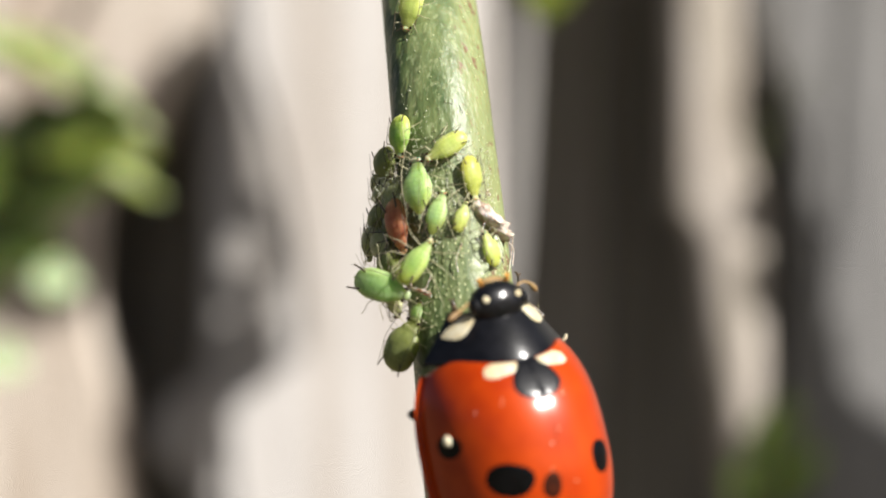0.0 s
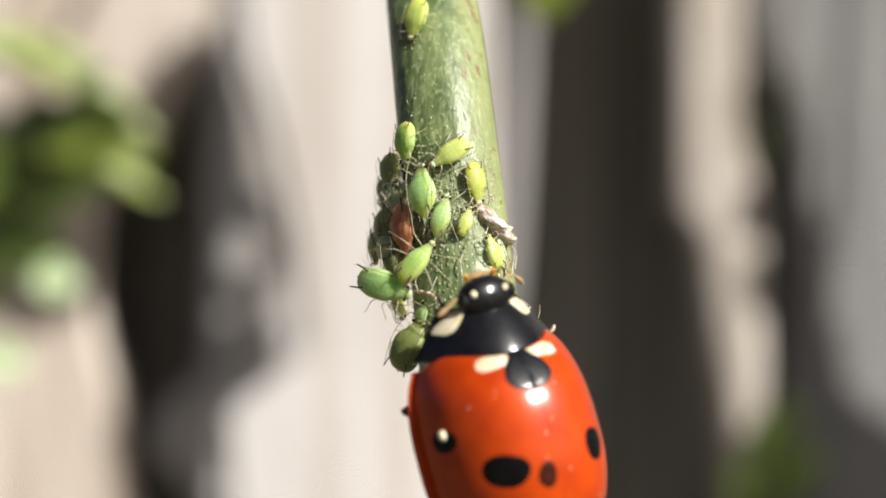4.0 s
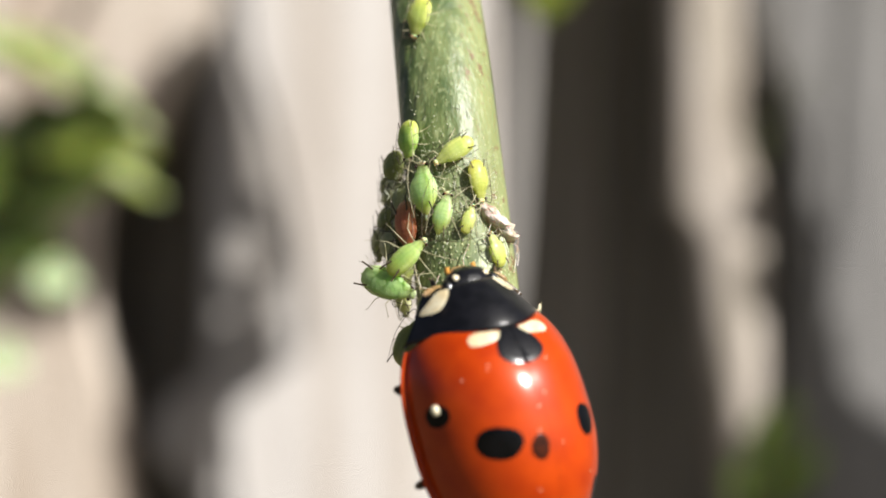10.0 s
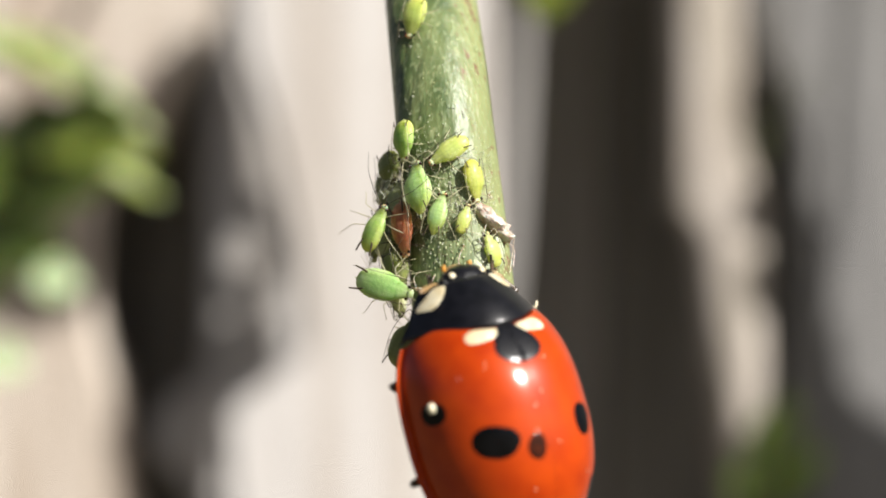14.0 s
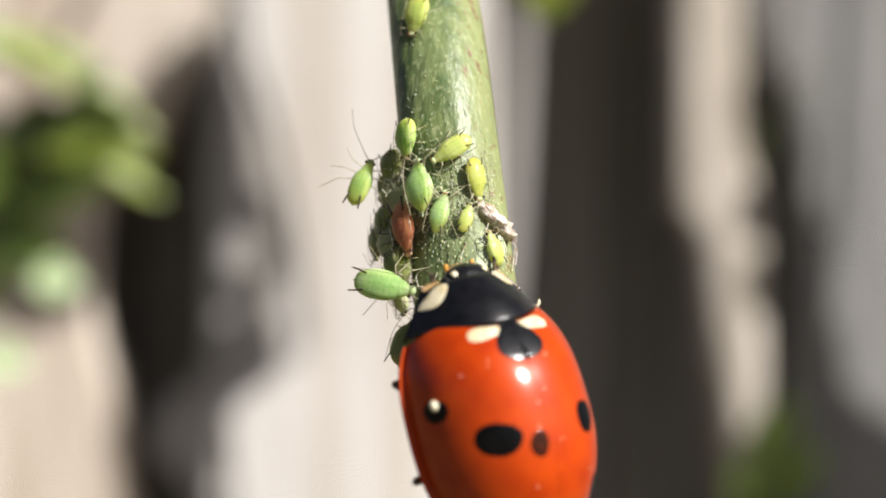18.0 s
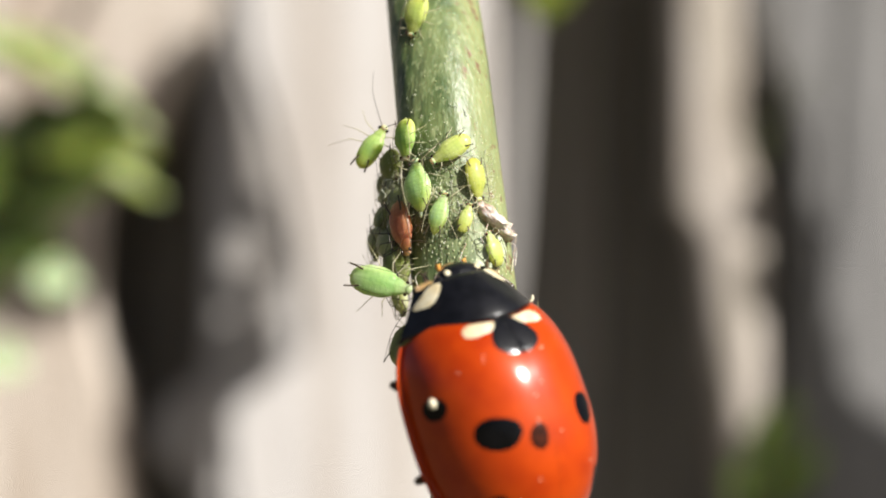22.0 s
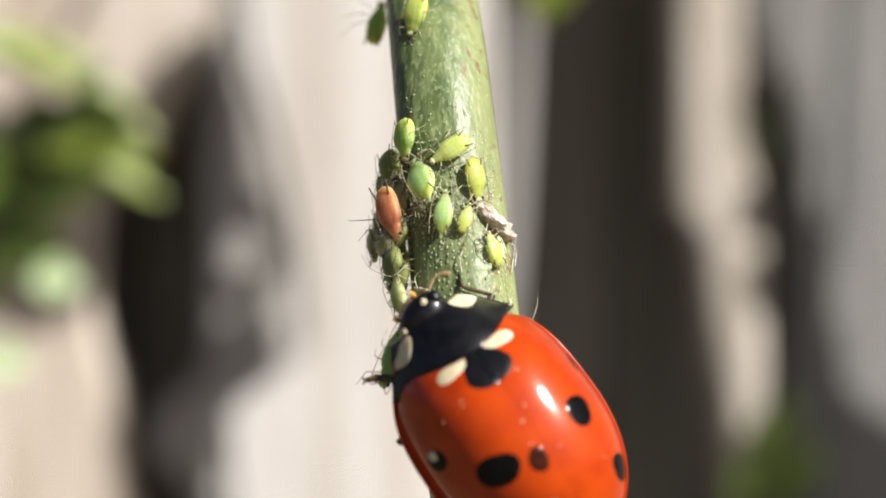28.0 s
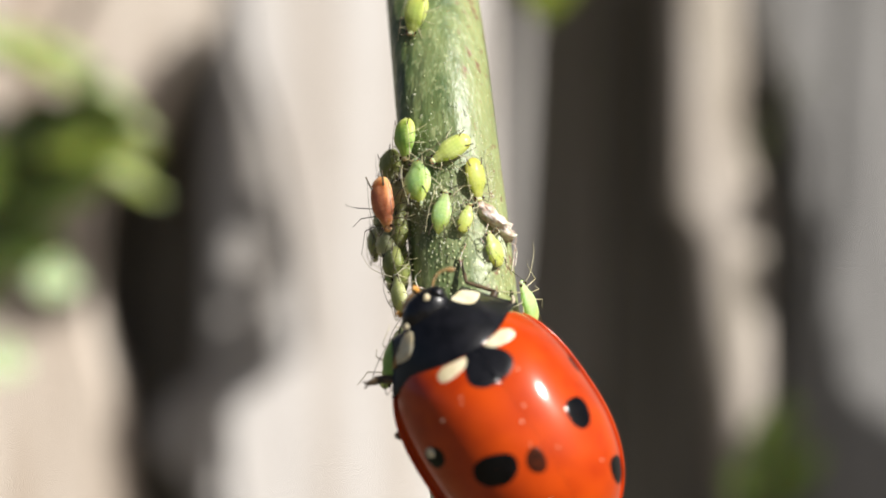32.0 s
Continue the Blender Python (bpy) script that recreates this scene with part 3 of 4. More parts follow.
    for k in range(11):
        x, y = rng.uniform(-1.9, 1.6), rng.uniform(-2.2, 1.6)
        part("dust_fleck", Shape().ball((x, y, dome(x, y) + 0.01), (rng.uniform(0.015, 0.06), rng.uniform(0.01, 0.022), 0.008), 6, 4, Matrix.Rotation(rng.uniform(0, 3), 3, "Z")), CREAM_MARK, bug)
    part("underside", Shape().ball((0, -0.35, 0.1), (2.35, 3.0, 0.55), 24, 10), BLACK_SHELL, bug)

    # neck shield
    def shield(u, v):
        """u -1..1 across, v 0..1 from the rear edge to the front."""
        tip = abs(u) ** 6 * max(0.0, 1 - 2.5 * v)         # the drawn-out rear corners
        w = 1.93 - 0.72 * v ** 1.1 + 0.20 * tip
        y = 0.03 + 0.50 * u * u + v * (1.50 - 0.42 * u * u) - 0.14 * tip
        z = (1.74 - 0.82 * v ** 1.5) * max(0.0, 1 - abs(u) ** 2.0) ** 0.8 + 0.12
        return Vector((w * u, y, z))
    neck = []
    for i in range(17):
        v = i / 16
        row = []
        for k in range(33):
            u = math.sin((k / 16 - 1) * math.pi / 2)
            row.append(shield(u, v))
        row = [row[0] * 0.93 - Vector((0, 0, 0.12)), row[0] + Vector((-0.03, 0, 0.02))] + row[1:-1] + [row[-1] + Vector((0.03, 0, 0.02)), row[-1] * 0.93 - Vector((0, 0, 0.12))]
        neck.append(row)
    lip = [p + Vector((0, 0.05, -0.12)) for p in neck[-1]]
    under = [p * 0.85 + Vector((0, 0.02, -0.3)) for p in neck[-1]]
    rear = [p + Vector((0, -0.03, -0.2)) for p in neck[0]]
    pronotum = part("neck_shield", Shape().grid([rear] + neck + [lip, under]), BLACK_SHELL, bug, "glossy black neck shield with cream corners")
    for s in (-1, 1):
        # a rounded patch on the front corner
        uc, vc, ur, vr = (0.72, 0.82, 0.22, 0.20) if s > 0 else (0.80, 0.72, 0.125, 0.25)
        rows = []
        for i in range(6):
            row = []
            for k in range(20):
                a = 2 * math.pi * k / 20
                g = (abs(math.cos(a)) ** 4 + abs(math.sin(a)) ** 4) ** (-1 / 4) * max(0.03, i / 5)
                u, v = min(0.97, uc - 0.10 * (vr * g * math.sin(a)) / vr + ur * g * math.cos(a)), min(1.0, vc + vr * g * math.sin(a))
                row.append(shield(s * u, v) + Vector((s * 0.012, 0.004, 0.014 if i < 5 else -0.006)))
            rows.append(row if s > 0 else row[::-1])
        part("pale_corner", Shape().grid(rows, True), CREAM_MARK, pronotum, "cream corner patch")
    part("corner_scale", Shape().tube([shield(0.99, 0.05), shield(0.99, 0.05) + Vector((0.06, 0.06, 0.06)), shield(0.99, 0.05) + Vector((0.09, 0.16, 0.08))], [0.05, 0.05, 0.03], 6), CREAM_MARK, pronotum, "small pale scale")
    pronotum.location = (0, 2.37 * MM, 0.06 * MM)

    # head, in its own space
    head = part("head", Shape().ball((0, 0.32, 0.0), (0.80, 0.60, 0.50), 20, 12), BLACK_SHELL, bug, "black head with two cream spots")
    for s in (-1, 1):
        t = Matrix.Rotation(s * 0.5, 3, "Z")
        part("pale_spot", Shape().ball((s * 0.46, 0.50, 0.36), (0.12, 0.10, 0.06), 10, 6, t), CREAM_MARK, head, "cream spot")
        part("eye", Shape().ball((s * 0.70, 0.36, 0.12), (0.18, 0.24, 0.22), 10, 7), BLACK_SHELL, head)
        if s < 0:
            a = smooth_line([(-0.62, 0.42, -0.05), (-0.88, 0.46, 0.12), (-1.14, 0.38, 0.28), (-1.62, 0.20, 0.42)], 4)
        else:
            a = smooth_line([(0.60, 0.55, -0.15), (0.90, 0.68, -0.2), (1.18, 0.62, -0.25), (1.40, 0.36, -0.3)], 4)
        part("antenna", Shape().tube(a, [0.035] * (len(a) - 4) + [0.05, 0.07, 0.075, 0.03], 7), BEETLE_PALE, head, "short brown antenna with a club")
        part("palp", Shape().tube([(s * 0.30, 0.75, -0.12), (s * 0.42, 0.90, -0.02), (s * 0.40, 1.0, 0.02)], [0.05, 0.07, 0.08], 8), ORANGE_PALP, head, "orange mouthpart")
    part("upper_lip", Shape().ball((0, 0.86, -0.10), (0.36, 0.16, 0.16), 12, 7), BEETLE_PALE, head)
    head.location = (0, 3.54 * MM, 0.62 * MM)

    # legs: thigh, shin and foot with two claws
    def leg(root, knee, ankle, toe, stout=1.0):
        root, knee, ankle, toe = (Vector(p) for p in (root, knee, ankle, toe))
        k0 = knee - root
        ob = part("leg", Shape().tube([(0, 0, 0), k0 * 0.5, k0], [0.14, 0.18, 0.10], 8), BEETLE_LIMB, bug)
        part("shin", Shape().tube([k0, (k0 + ankle - root) / 2, ankle - root], [0.09 * stout, 0.105 * stout, 0.095 * stout], 8), BEETLE_LIMB, ob)
        foot = [ankle - root, (ankle + toe) / 2 - root, toe - root]
        sh = Shape().tube([foot[0], foot[0] * 0.6 + foot[2] * 0.4, foot[0] * 0.5 + foot[2] * 0.5, foot[2]], [0.08 * stout, 0.10 * stout, 0.07 * stout, 0.06 * stout], 8)
        d = (toe - ankle).normalized()
        side = d.cross(Vector((0, 0, 1))).normalized()
        for c in (-1, 1):
            sh.tube([foot[2], foot[2] + d * 0.10 + side * c * 0.07, foot[2] + d * 0.13 + side * c * 0.10 - Vector((0, 0, 0.08))], [0.035, 0.028, 0.008], 5)
        part("foot", sh, BEETLE_LIMB, ob)
        ob.location = root * MM
        return ob
    left_front = leg((-0.9, 2.7, -0.25), (-1.75, 3.1, -0.1), (-2.0, 3.36, -0.2), (-2.34, 3.5, -0.25), 1.25)
    leg((0.9, 2.7, -0.25), (1.9, 3.5, -0.2), (1.4, 4.15, -0.35), (1.66, 4.7, -0.6), 0.6)
    leg((-1.4, 0.9, -0.35), (-2.56, 1.70, -0.2), (-2.0, 1.75, -0.85), (-1.5, 1.5, -1.1))
    leg((1.4, 0.9, -0.35), (2.45, 1.2, -0.3), (1.9, 0.9, -0.8), (1.4, 0.6, -1.1))
    leg((-1.3, -0.6, -0.35), (-2.7, -0.88, -0.2), (-2.2, -0.9, -0.85), (-1.6, -1.1, -1.2))
    leg((1.3, -0.6, -0.35), (2.3, -1.2, -0.3), (1.9, -1.8, -0.8), (1.4, -2.2, -1.2))
    return bug, pronotum, head, left_front


# ---- background: fence, ground, leaves ----
def edge(*knots):
    """A board's edge through (height over the eye, x) pairs, lowest first, straight between them."""
    def x(z):
        for (z0, x0), (z1, x1) in zip(knots, knots[1:]):
            if z < z1:
                return x0 + (x1 - x0) * max(0.0, (z - z0) / (z1 - z0))
        return knots[-1][1]
    return x


def build_board(name, x0, x1, y, mat, label, z0=0.0, z1=1.25, lean=0.0, seed=0, kind_name="fence board", thick=0.018, left=None, right=None):
    """An upright board between x0 and x1 (metres) at the eye's height, with uneven weathered edges."""
    rng = random.Random(seed)
    ob = thing(name, label, kind_name, "fence boards")
    rows = []
    n = 160
    for i in range(n + 1):
        z = z0 + (z1 - z0) * i / n
        a = (left(z - H) if left else x0 + lean * (z - H)) + 0.0025 * noise.noise((seed, z * 9, 0))
        b = (right(z - H) if right else x1 + lean * (z - H)) + 0.0025 * noise.noise((seed + 9, z * 9, 3))
        w = 0.003
        rows.append([(a, y + w, z), (a + w, y, z), (a * 0.67 + b * 0.33, y - 0.001, z), (a * 0.33 + b * 0.67, y - 0.001, z), (b - w, y, z), (b, y + w, z), (b, y + thick, z), (a, y + thick, z)])
    s = Shape().grid(rows, True)
    for r in (rows[0], rows[-1]):
        c = [sum(p[j] for p in r) / 8 for j in range(3)]
        s.fan(r, c, r is rows[0])
    part("plank", s, mat, ob, smooth=False, unit=1.0)
    return ob


def leaflet_shape(length, width, fold=0.25, droop=0.15):
    """A toothed rose leaflet along y, its stalk at the origin, in mm."""
    s = Shape()
    rows = []
    n = 22
    for i in range(n + 1):
        u = i / n
        w = width / 2 * (math.sin(math.pi * u ** 0.8) ** 0.8) * (1 + (0.09 if i % 2 else -0.05)) + 0.15
        y, z0 = u * length, -droop * length * u * u
        rows.append([(k * w, y, z0 + abs(k) * w * fold + 0.02 * length * math.sin(u * 9 + k * 3) * abs(k)) for k in (-1, -0.66, -0.33, 0, 0.33, 0.66, 1)])
    s.grid(rows)
    s.grid([[(x, y, z - 0.25) for x, y, z in r] for r in rows[::-1]])
    return s


def build_leaf(mat, label, stalk, leaflets):
    """A rose leaf: its stalk through points, and leaflets (x, y, z, to x, to z, normal, length, width), in mm beside the line of sight.
    A leaflet with no normal lies flat along y."""
    ob = thing("rose_leaf", label, "leaf", "rose leaves")
    free = leaflets[0][5] is None
    line = smooth_line(stalk, 5)
    part("leaf_stalk", Shape().tube(line, [0.5] * len(line), 6), TWIG, ob)
    for x, y, z, to_x, to_z, normal, length, width in leaflets:
        blade = part("leaflet", leaflet_shape(length, width, 0.12 if free else 0.22, 0.05), mat, ob)
        if free:
            blade.location = (x * MM, y * MM, z * MM)
            continue
        n = Vector(normal).normalized()
        f = Vector((to_x, 0, to_z)).normalized()
        f = (f - n * f.dot(n)).normalized()
        blade.matrix_basis = Matrix.Translation((x * MM, y * MM, z * MM)) @ Matrix((f.cross(n), f, n)).transposed().to_4x4()
    if not free:
        ob.location = (0, 0, H)
    return ob


def build_background():
    ground = Shape()
    rows = [[(r * math.cos(2 * math.pi * k / 64), r * math.sin(2 * math.pi * k / 64), 0.006 * noise.noise((r * math.cos(k), r * math.sin(k), 0)) if r < 3 else 0.0)
             for k in range(64)] for r in (0.05, 0.3, 0.6, 1, 1.6, 2.5, 5, 20, 100, 500, 2500)]
    ground.grid(rows, True).fan(rows[0], (0, 0, 0), True)
    tagged(part("ground", ground, SOIL, unit=1.0), "bare brown garden soil", "ground", kind="structure")
    FY = 0.45
    # grey strip added to darken the pale board's right margin like shade
    build_board("fence_board", 0.0185, 0.0275, FY + 0.004, BOARD_GREY, "narrow grey slat standing in for shade on the pale board", seed=7, lean=0.07)
    # pale wood ends where shade begins; a darker board paints the shaded part
    shadow_line = ((-0.095, -0.078), (-0.057, -0.080), (-0.051, -0.070), (-0.042, -0.0545), (-0.032, -0.0515), (-0.002, -0.0545), (0.0225, -0.0585), (0.049, -0.0645), (0.069, -0.0715), (0.09, -0.0745))
    build_board("fence_board", 0, 0.0175, FY, BOARD_LIGHT, "sun-bleached pale wooden fence board cut along a shadow boundary", seed=1,
                left=edge(*shadow_line))
    build_board("fence_board", 0, 0, FY + 0.003, BOARD_SHADOWED, "darker grey board in place of the shaded part of the pale board", seed=8, right=edge(*[(z, x + 0.002) for z, x in shadow_line]),
                left=edge((-0.10, -0.088), (-0.085, -0.093), (-0.073, -0.108), (-0.056, -0.102), (-0.046, -0.088), (0.05, -0.086), (0.09, -0.080)))
    build_board("fence_board", -0.30, 0, FY + 0.004, BOARD_TAN, "tan weathered wooden fence board with a ragged edge", seed=2,
                right=edge((-0.09, -0.1150), (-0.0526, -0.1190), (-0.02, -0.1290), (0.02, -0.1260), (0.04, -0.104), (0.059, -0.0985), (0.09, -0.0775)))
    build_board("fence_board", 0, 0, FY - 0.004, BOARD_SLAT, "narrow pale wooden fence slat with a chipped edge", seed=3,
                left=edge((-0.09, 0.1015), (-0.03, 0.0970), (0.004, 0.0945), (0.016, 0.0845), (0.09, 0.0825)),
                right=edge((-0.09, 0.1160), (0.012, 0.1150), (0.03, 0.1110), (0.05, 0.1075), (0.09, 0.1060)))
    build_board("fence_board", 0, 0.24, FY, BOARD_SILVER, "grey weathered wooden fence board", seed=4, left=edge((0.0, 0.1245), (0.05, 0.1225), (0.09, 0.1105)))
    build_board("fence_board", 0.25, 0.36, FY, BOARD_SILVER, "grey weathered wooden fence board", seed=5)
    build_board("fence_board", -0.43, -0.315, FY, BOARD_TAN, "tan weathered wooden fence board", seed=6)
    for k in range(22):
        x = -0.53 + 0.05 * k
        build_board("backing_board", x, x + 0.056, FY + 0.09 + 0.02 * (k % 2), BOARD_DUN if abs(x - 0.02) < 0.01 else BOARD_DARK, "brown weathered board in the shade behind the fence", seed=10 + k, kind_name="backing board")
    for z in (0.12, 1.05):
        s = Shape().grid([[(x, FY + 0.022, z), (x, FY + 0.085, z), (x, FY + 0.085, z + 0.06), (x, FY + 0.022, z + 0.06)] for x in (-0.55, 0.0, 0.55)], True)
        ob = thing("fence_rail", "brown wooden fence rail behind the boards", "fence rail")
        part("rail", s, BOARD_DARK, ob, smooth=False, unit=1.0)

    for pts in ([(-150, 200, -500), (-128, 205, -250), (-122, 210, -60), (-104, 214, 10), (-100, 218, 60), (-112, 225, 160)],
                [(260, 300, -500), (255, 305, -100), (250, 310, 110), (205, 310, 280), (90, 305, 330), (30, 300, 345)],
                [(245, 305, -90), (290, 305, 40), (320, 300, 140), (330, 300, 300)],
                [(90, 305, 330), (50, 220, 190), (16, 110, 95), (9.3, 80, 73)],
                [(170, 420, -500), (120, 410, -150), (104, 405, -96)]):
        line = smooth_line(pts, 8)
        cane = thing("rose_cane", "thin green rose cane carrying leaves", "rose cane", "rose canes")
        part("bark", Shape().tube(line, [2.2 - 1.2 * i / len(line) for i in range(len(line))], 10), TWIG, cane)
        cane.location = (0, 0, H)
    # leaves in view: (x, y, z) of the leaflet's base in mm, where it points in x and z, its normal, length and width
    facing, oblique, away = (0.45, -0.65, 0.6), (0.2, -0.35, 0.9), (-0.85, -0.35, 0.3)
    broad, turned = (-0.2, -0.9, 0.4), (-0.62, -0.75, 0.12)
    build_leaf(LEAF_SUNLIT, "green rose leaf arching off a thin cane, coloured brighter as if sunlit", [(-100, 214, 49), (-80, 214, 40), (-62, 213, 31)],
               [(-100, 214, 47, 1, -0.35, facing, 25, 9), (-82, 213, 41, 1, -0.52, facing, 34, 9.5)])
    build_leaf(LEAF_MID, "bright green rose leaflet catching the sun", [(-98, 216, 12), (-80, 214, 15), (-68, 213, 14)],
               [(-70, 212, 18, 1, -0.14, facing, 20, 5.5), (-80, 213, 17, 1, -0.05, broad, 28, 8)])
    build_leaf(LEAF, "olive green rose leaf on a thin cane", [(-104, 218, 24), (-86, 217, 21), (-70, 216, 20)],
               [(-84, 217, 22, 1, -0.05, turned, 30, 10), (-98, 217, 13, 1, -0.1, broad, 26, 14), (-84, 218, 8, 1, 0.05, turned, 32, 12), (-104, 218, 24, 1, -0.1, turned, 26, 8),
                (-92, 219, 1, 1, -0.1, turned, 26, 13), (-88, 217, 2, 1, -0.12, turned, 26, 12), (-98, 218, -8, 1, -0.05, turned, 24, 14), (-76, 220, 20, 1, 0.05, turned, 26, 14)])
    build_leaf(LEAF_GLINT, "small rose leaf coloured pale green like a sun glint", [(-90, 216, -4), (-82, 215, -4.5), (-77, 215, -5)],
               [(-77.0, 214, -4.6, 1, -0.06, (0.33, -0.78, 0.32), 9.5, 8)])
    build_leaf(LEAF_GLINT, "small rose leaf coloured pale green like a sun glint", [(-98, 216, -17), (-90, 215, -19), (-86, 215, -20)],
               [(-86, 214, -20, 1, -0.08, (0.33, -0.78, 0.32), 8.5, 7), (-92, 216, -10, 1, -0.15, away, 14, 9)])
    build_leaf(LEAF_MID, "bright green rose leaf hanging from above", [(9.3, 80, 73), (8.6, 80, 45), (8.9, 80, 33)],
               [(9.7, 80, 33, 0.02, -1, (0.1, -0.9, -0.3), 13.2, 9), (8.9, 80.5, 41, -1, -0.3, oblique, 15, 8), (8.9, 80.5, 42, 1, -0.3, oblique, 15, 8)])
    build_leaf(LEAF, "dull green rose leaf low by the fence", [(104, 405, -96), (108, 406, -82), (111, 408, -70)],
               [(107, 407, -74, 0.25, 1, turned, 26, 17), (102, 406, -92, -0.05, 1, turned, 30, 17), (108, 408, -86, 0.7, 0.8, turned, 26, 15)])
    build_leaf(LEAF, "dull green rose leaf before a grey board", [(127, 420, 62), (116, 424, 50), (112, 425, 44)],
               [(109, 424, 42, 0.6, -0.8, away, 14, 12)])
    # the bush over the fence: unseen leaves, added to keep the sun off parts of the boards
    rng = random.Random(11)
    blade = build_leaf(LEAF, "unseen rose leaf added above the fence to shade the boards", [(0, -14, 0), (0, -11, 0.2), (0, -9, 0)], [(0, -9, 0, 0, 0, None, 19, 18)])
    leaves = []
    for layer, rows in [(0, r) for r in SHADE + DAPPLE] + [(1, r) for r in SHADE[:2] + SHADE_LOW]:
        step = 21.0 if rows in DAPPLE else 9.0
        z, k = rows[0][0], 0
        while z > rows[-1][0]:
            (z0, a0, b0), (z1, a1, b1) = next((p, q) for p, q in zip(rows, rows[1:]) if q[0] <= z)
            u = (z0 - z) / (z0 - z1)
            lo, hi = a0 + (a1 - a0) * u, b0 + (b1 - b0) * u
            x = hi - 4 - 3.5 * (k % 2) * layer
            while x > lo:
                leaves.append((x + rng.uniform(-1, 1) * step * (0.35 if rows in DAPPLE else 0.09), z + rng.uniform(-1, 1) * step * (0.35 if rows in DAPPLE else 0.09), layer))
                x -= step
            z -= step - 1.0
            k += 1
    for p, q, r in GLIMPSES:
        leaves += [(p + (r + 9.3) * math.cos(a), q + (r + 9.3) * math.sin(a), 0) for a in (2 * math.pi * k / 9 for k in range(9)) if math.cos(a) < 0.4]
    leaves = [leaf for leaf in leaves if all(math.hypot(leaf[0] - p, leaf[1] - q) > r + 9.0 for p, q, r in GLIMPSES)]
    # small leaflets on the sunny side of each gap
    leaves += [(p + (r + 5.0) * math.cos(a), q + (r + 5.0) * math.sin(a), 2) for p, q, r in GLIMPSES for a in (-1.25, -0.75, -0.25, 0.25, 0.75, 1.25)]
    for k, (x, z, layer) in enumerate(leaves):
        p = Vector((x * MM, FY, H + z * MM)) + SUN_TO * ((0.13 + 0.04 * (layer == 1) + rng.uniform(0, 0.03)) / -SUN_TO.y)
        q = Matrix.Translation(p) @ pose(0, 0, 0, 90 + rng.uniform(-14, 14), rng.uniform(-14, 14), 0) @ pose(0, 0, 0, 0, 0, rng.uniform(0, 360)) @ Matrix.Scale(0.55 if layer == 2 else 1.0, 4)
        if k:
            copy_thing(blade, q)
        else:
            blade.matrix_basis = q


# stretches of the fence shaded by the added leaves, in mm: height over the eye, from x, to x
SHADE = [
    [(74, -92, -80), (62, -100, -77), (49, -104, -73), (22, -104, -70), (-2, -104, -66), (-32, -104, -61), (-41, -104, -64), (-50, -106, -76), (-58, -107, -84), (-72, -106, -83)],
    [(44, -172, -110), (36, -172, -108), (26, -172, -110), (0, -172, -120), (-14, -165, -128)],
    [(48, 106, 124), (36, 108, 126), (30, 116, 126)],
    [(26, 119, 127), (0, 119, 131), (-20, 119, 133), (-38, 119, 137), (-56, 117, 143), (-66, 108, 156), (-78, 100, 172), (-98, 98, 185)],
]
# shade from the higher of the added leaves
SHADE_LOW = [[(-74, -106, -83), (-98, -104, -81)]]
# added leaves set wider apart, so that half of the sun passes
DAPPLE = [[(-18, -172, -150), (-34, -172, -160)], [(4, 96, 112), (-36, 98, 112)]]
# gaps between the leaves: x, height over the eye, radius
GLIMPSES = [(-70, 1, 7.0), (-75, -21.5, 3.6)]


# ---- build ----
build_background()
stem = build_stem()
litter = sit(build_litter(random.Random(5)), Matrix.Translation((0, 0, H)))

cast_legs = sit(build_cast_legs(random.Random(6)), Matrix.Translation((0, 0, H)))

# aphids that stay where they feed
sit(build_aphid("green", "pale green aphid feeding head-down on the stem", 1.24, 0.78, 1, cornicle=0.2, blunt=True), on_stem(-1.054, 3.129, 170.8, 0.24))
sit(build_aphid("lime", "yellow-green aphid lying across the stem", 1.32, 0.62, 2, cornicle=0.2, blunt=True), on_stem(0.21, 2.792, -123.9, 0.25))
sit(build_aphid("yellow", "yellow aphid with dark antennae laid back", 1.26, 0.60, 3, cornicle=0.2, blunt=True), on_stem(0.927, 1.95, 173.7, 0.2))
sit(build_aphid("lime", "small yellow-green aphid sitting among pale litter", 0.90, 0.42, 4, cornicle=0.2, blunt=True), on_stem(0.657, 0.874, 17.8, 0.2))
sit(build_aphid("lime", "small yellow-green aphid beside a shed skin", 1.04, 0.54, 5, cornicle=0.2, blunt=True), on_stem(1.436, 0, -16.8, 0.2))
sit(build_aphid("lime", "yellow-green aphid high on the stem", 1.305, 0.736, 6, cornicle=0.2, blunt=True), on_stem(-0.809, 6.92, -168.8, 0.25))
sit(build_aphid("pale", "small pale green aphid beside the ladybird", 0.656, 0.416, 7, cornicle=0.2, blunt=True), on_stem(-0.585, -1.723, 29.5, 0.15))
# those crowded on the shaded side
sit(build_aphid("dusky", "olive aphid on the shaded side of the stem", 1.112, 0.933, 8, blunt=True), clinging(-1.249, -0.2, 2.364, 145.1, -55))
sit(build_aphid("dusky", "aphid on the stem's far flank, coloured dark olive for the shade", 1.078, 0.967, 9, blunt=True), clinging(-1.408, 0.2, 0.767, 141.3, -60))
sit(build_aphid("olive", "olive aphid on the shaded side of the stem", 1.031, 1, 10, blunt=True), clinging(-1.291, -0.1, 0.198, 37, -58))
sit(build_aphid("dusky", "aphid on the stem's far flank, coloured dark olive for the shade", 1.178, 0.867, 11, blunt=True), clinging(-1.148, -0.4, -0.498, 145.1, -55))
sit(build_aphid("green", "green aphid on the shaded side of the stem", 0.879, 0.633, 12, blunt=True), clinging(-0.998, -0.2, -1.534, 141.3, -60))
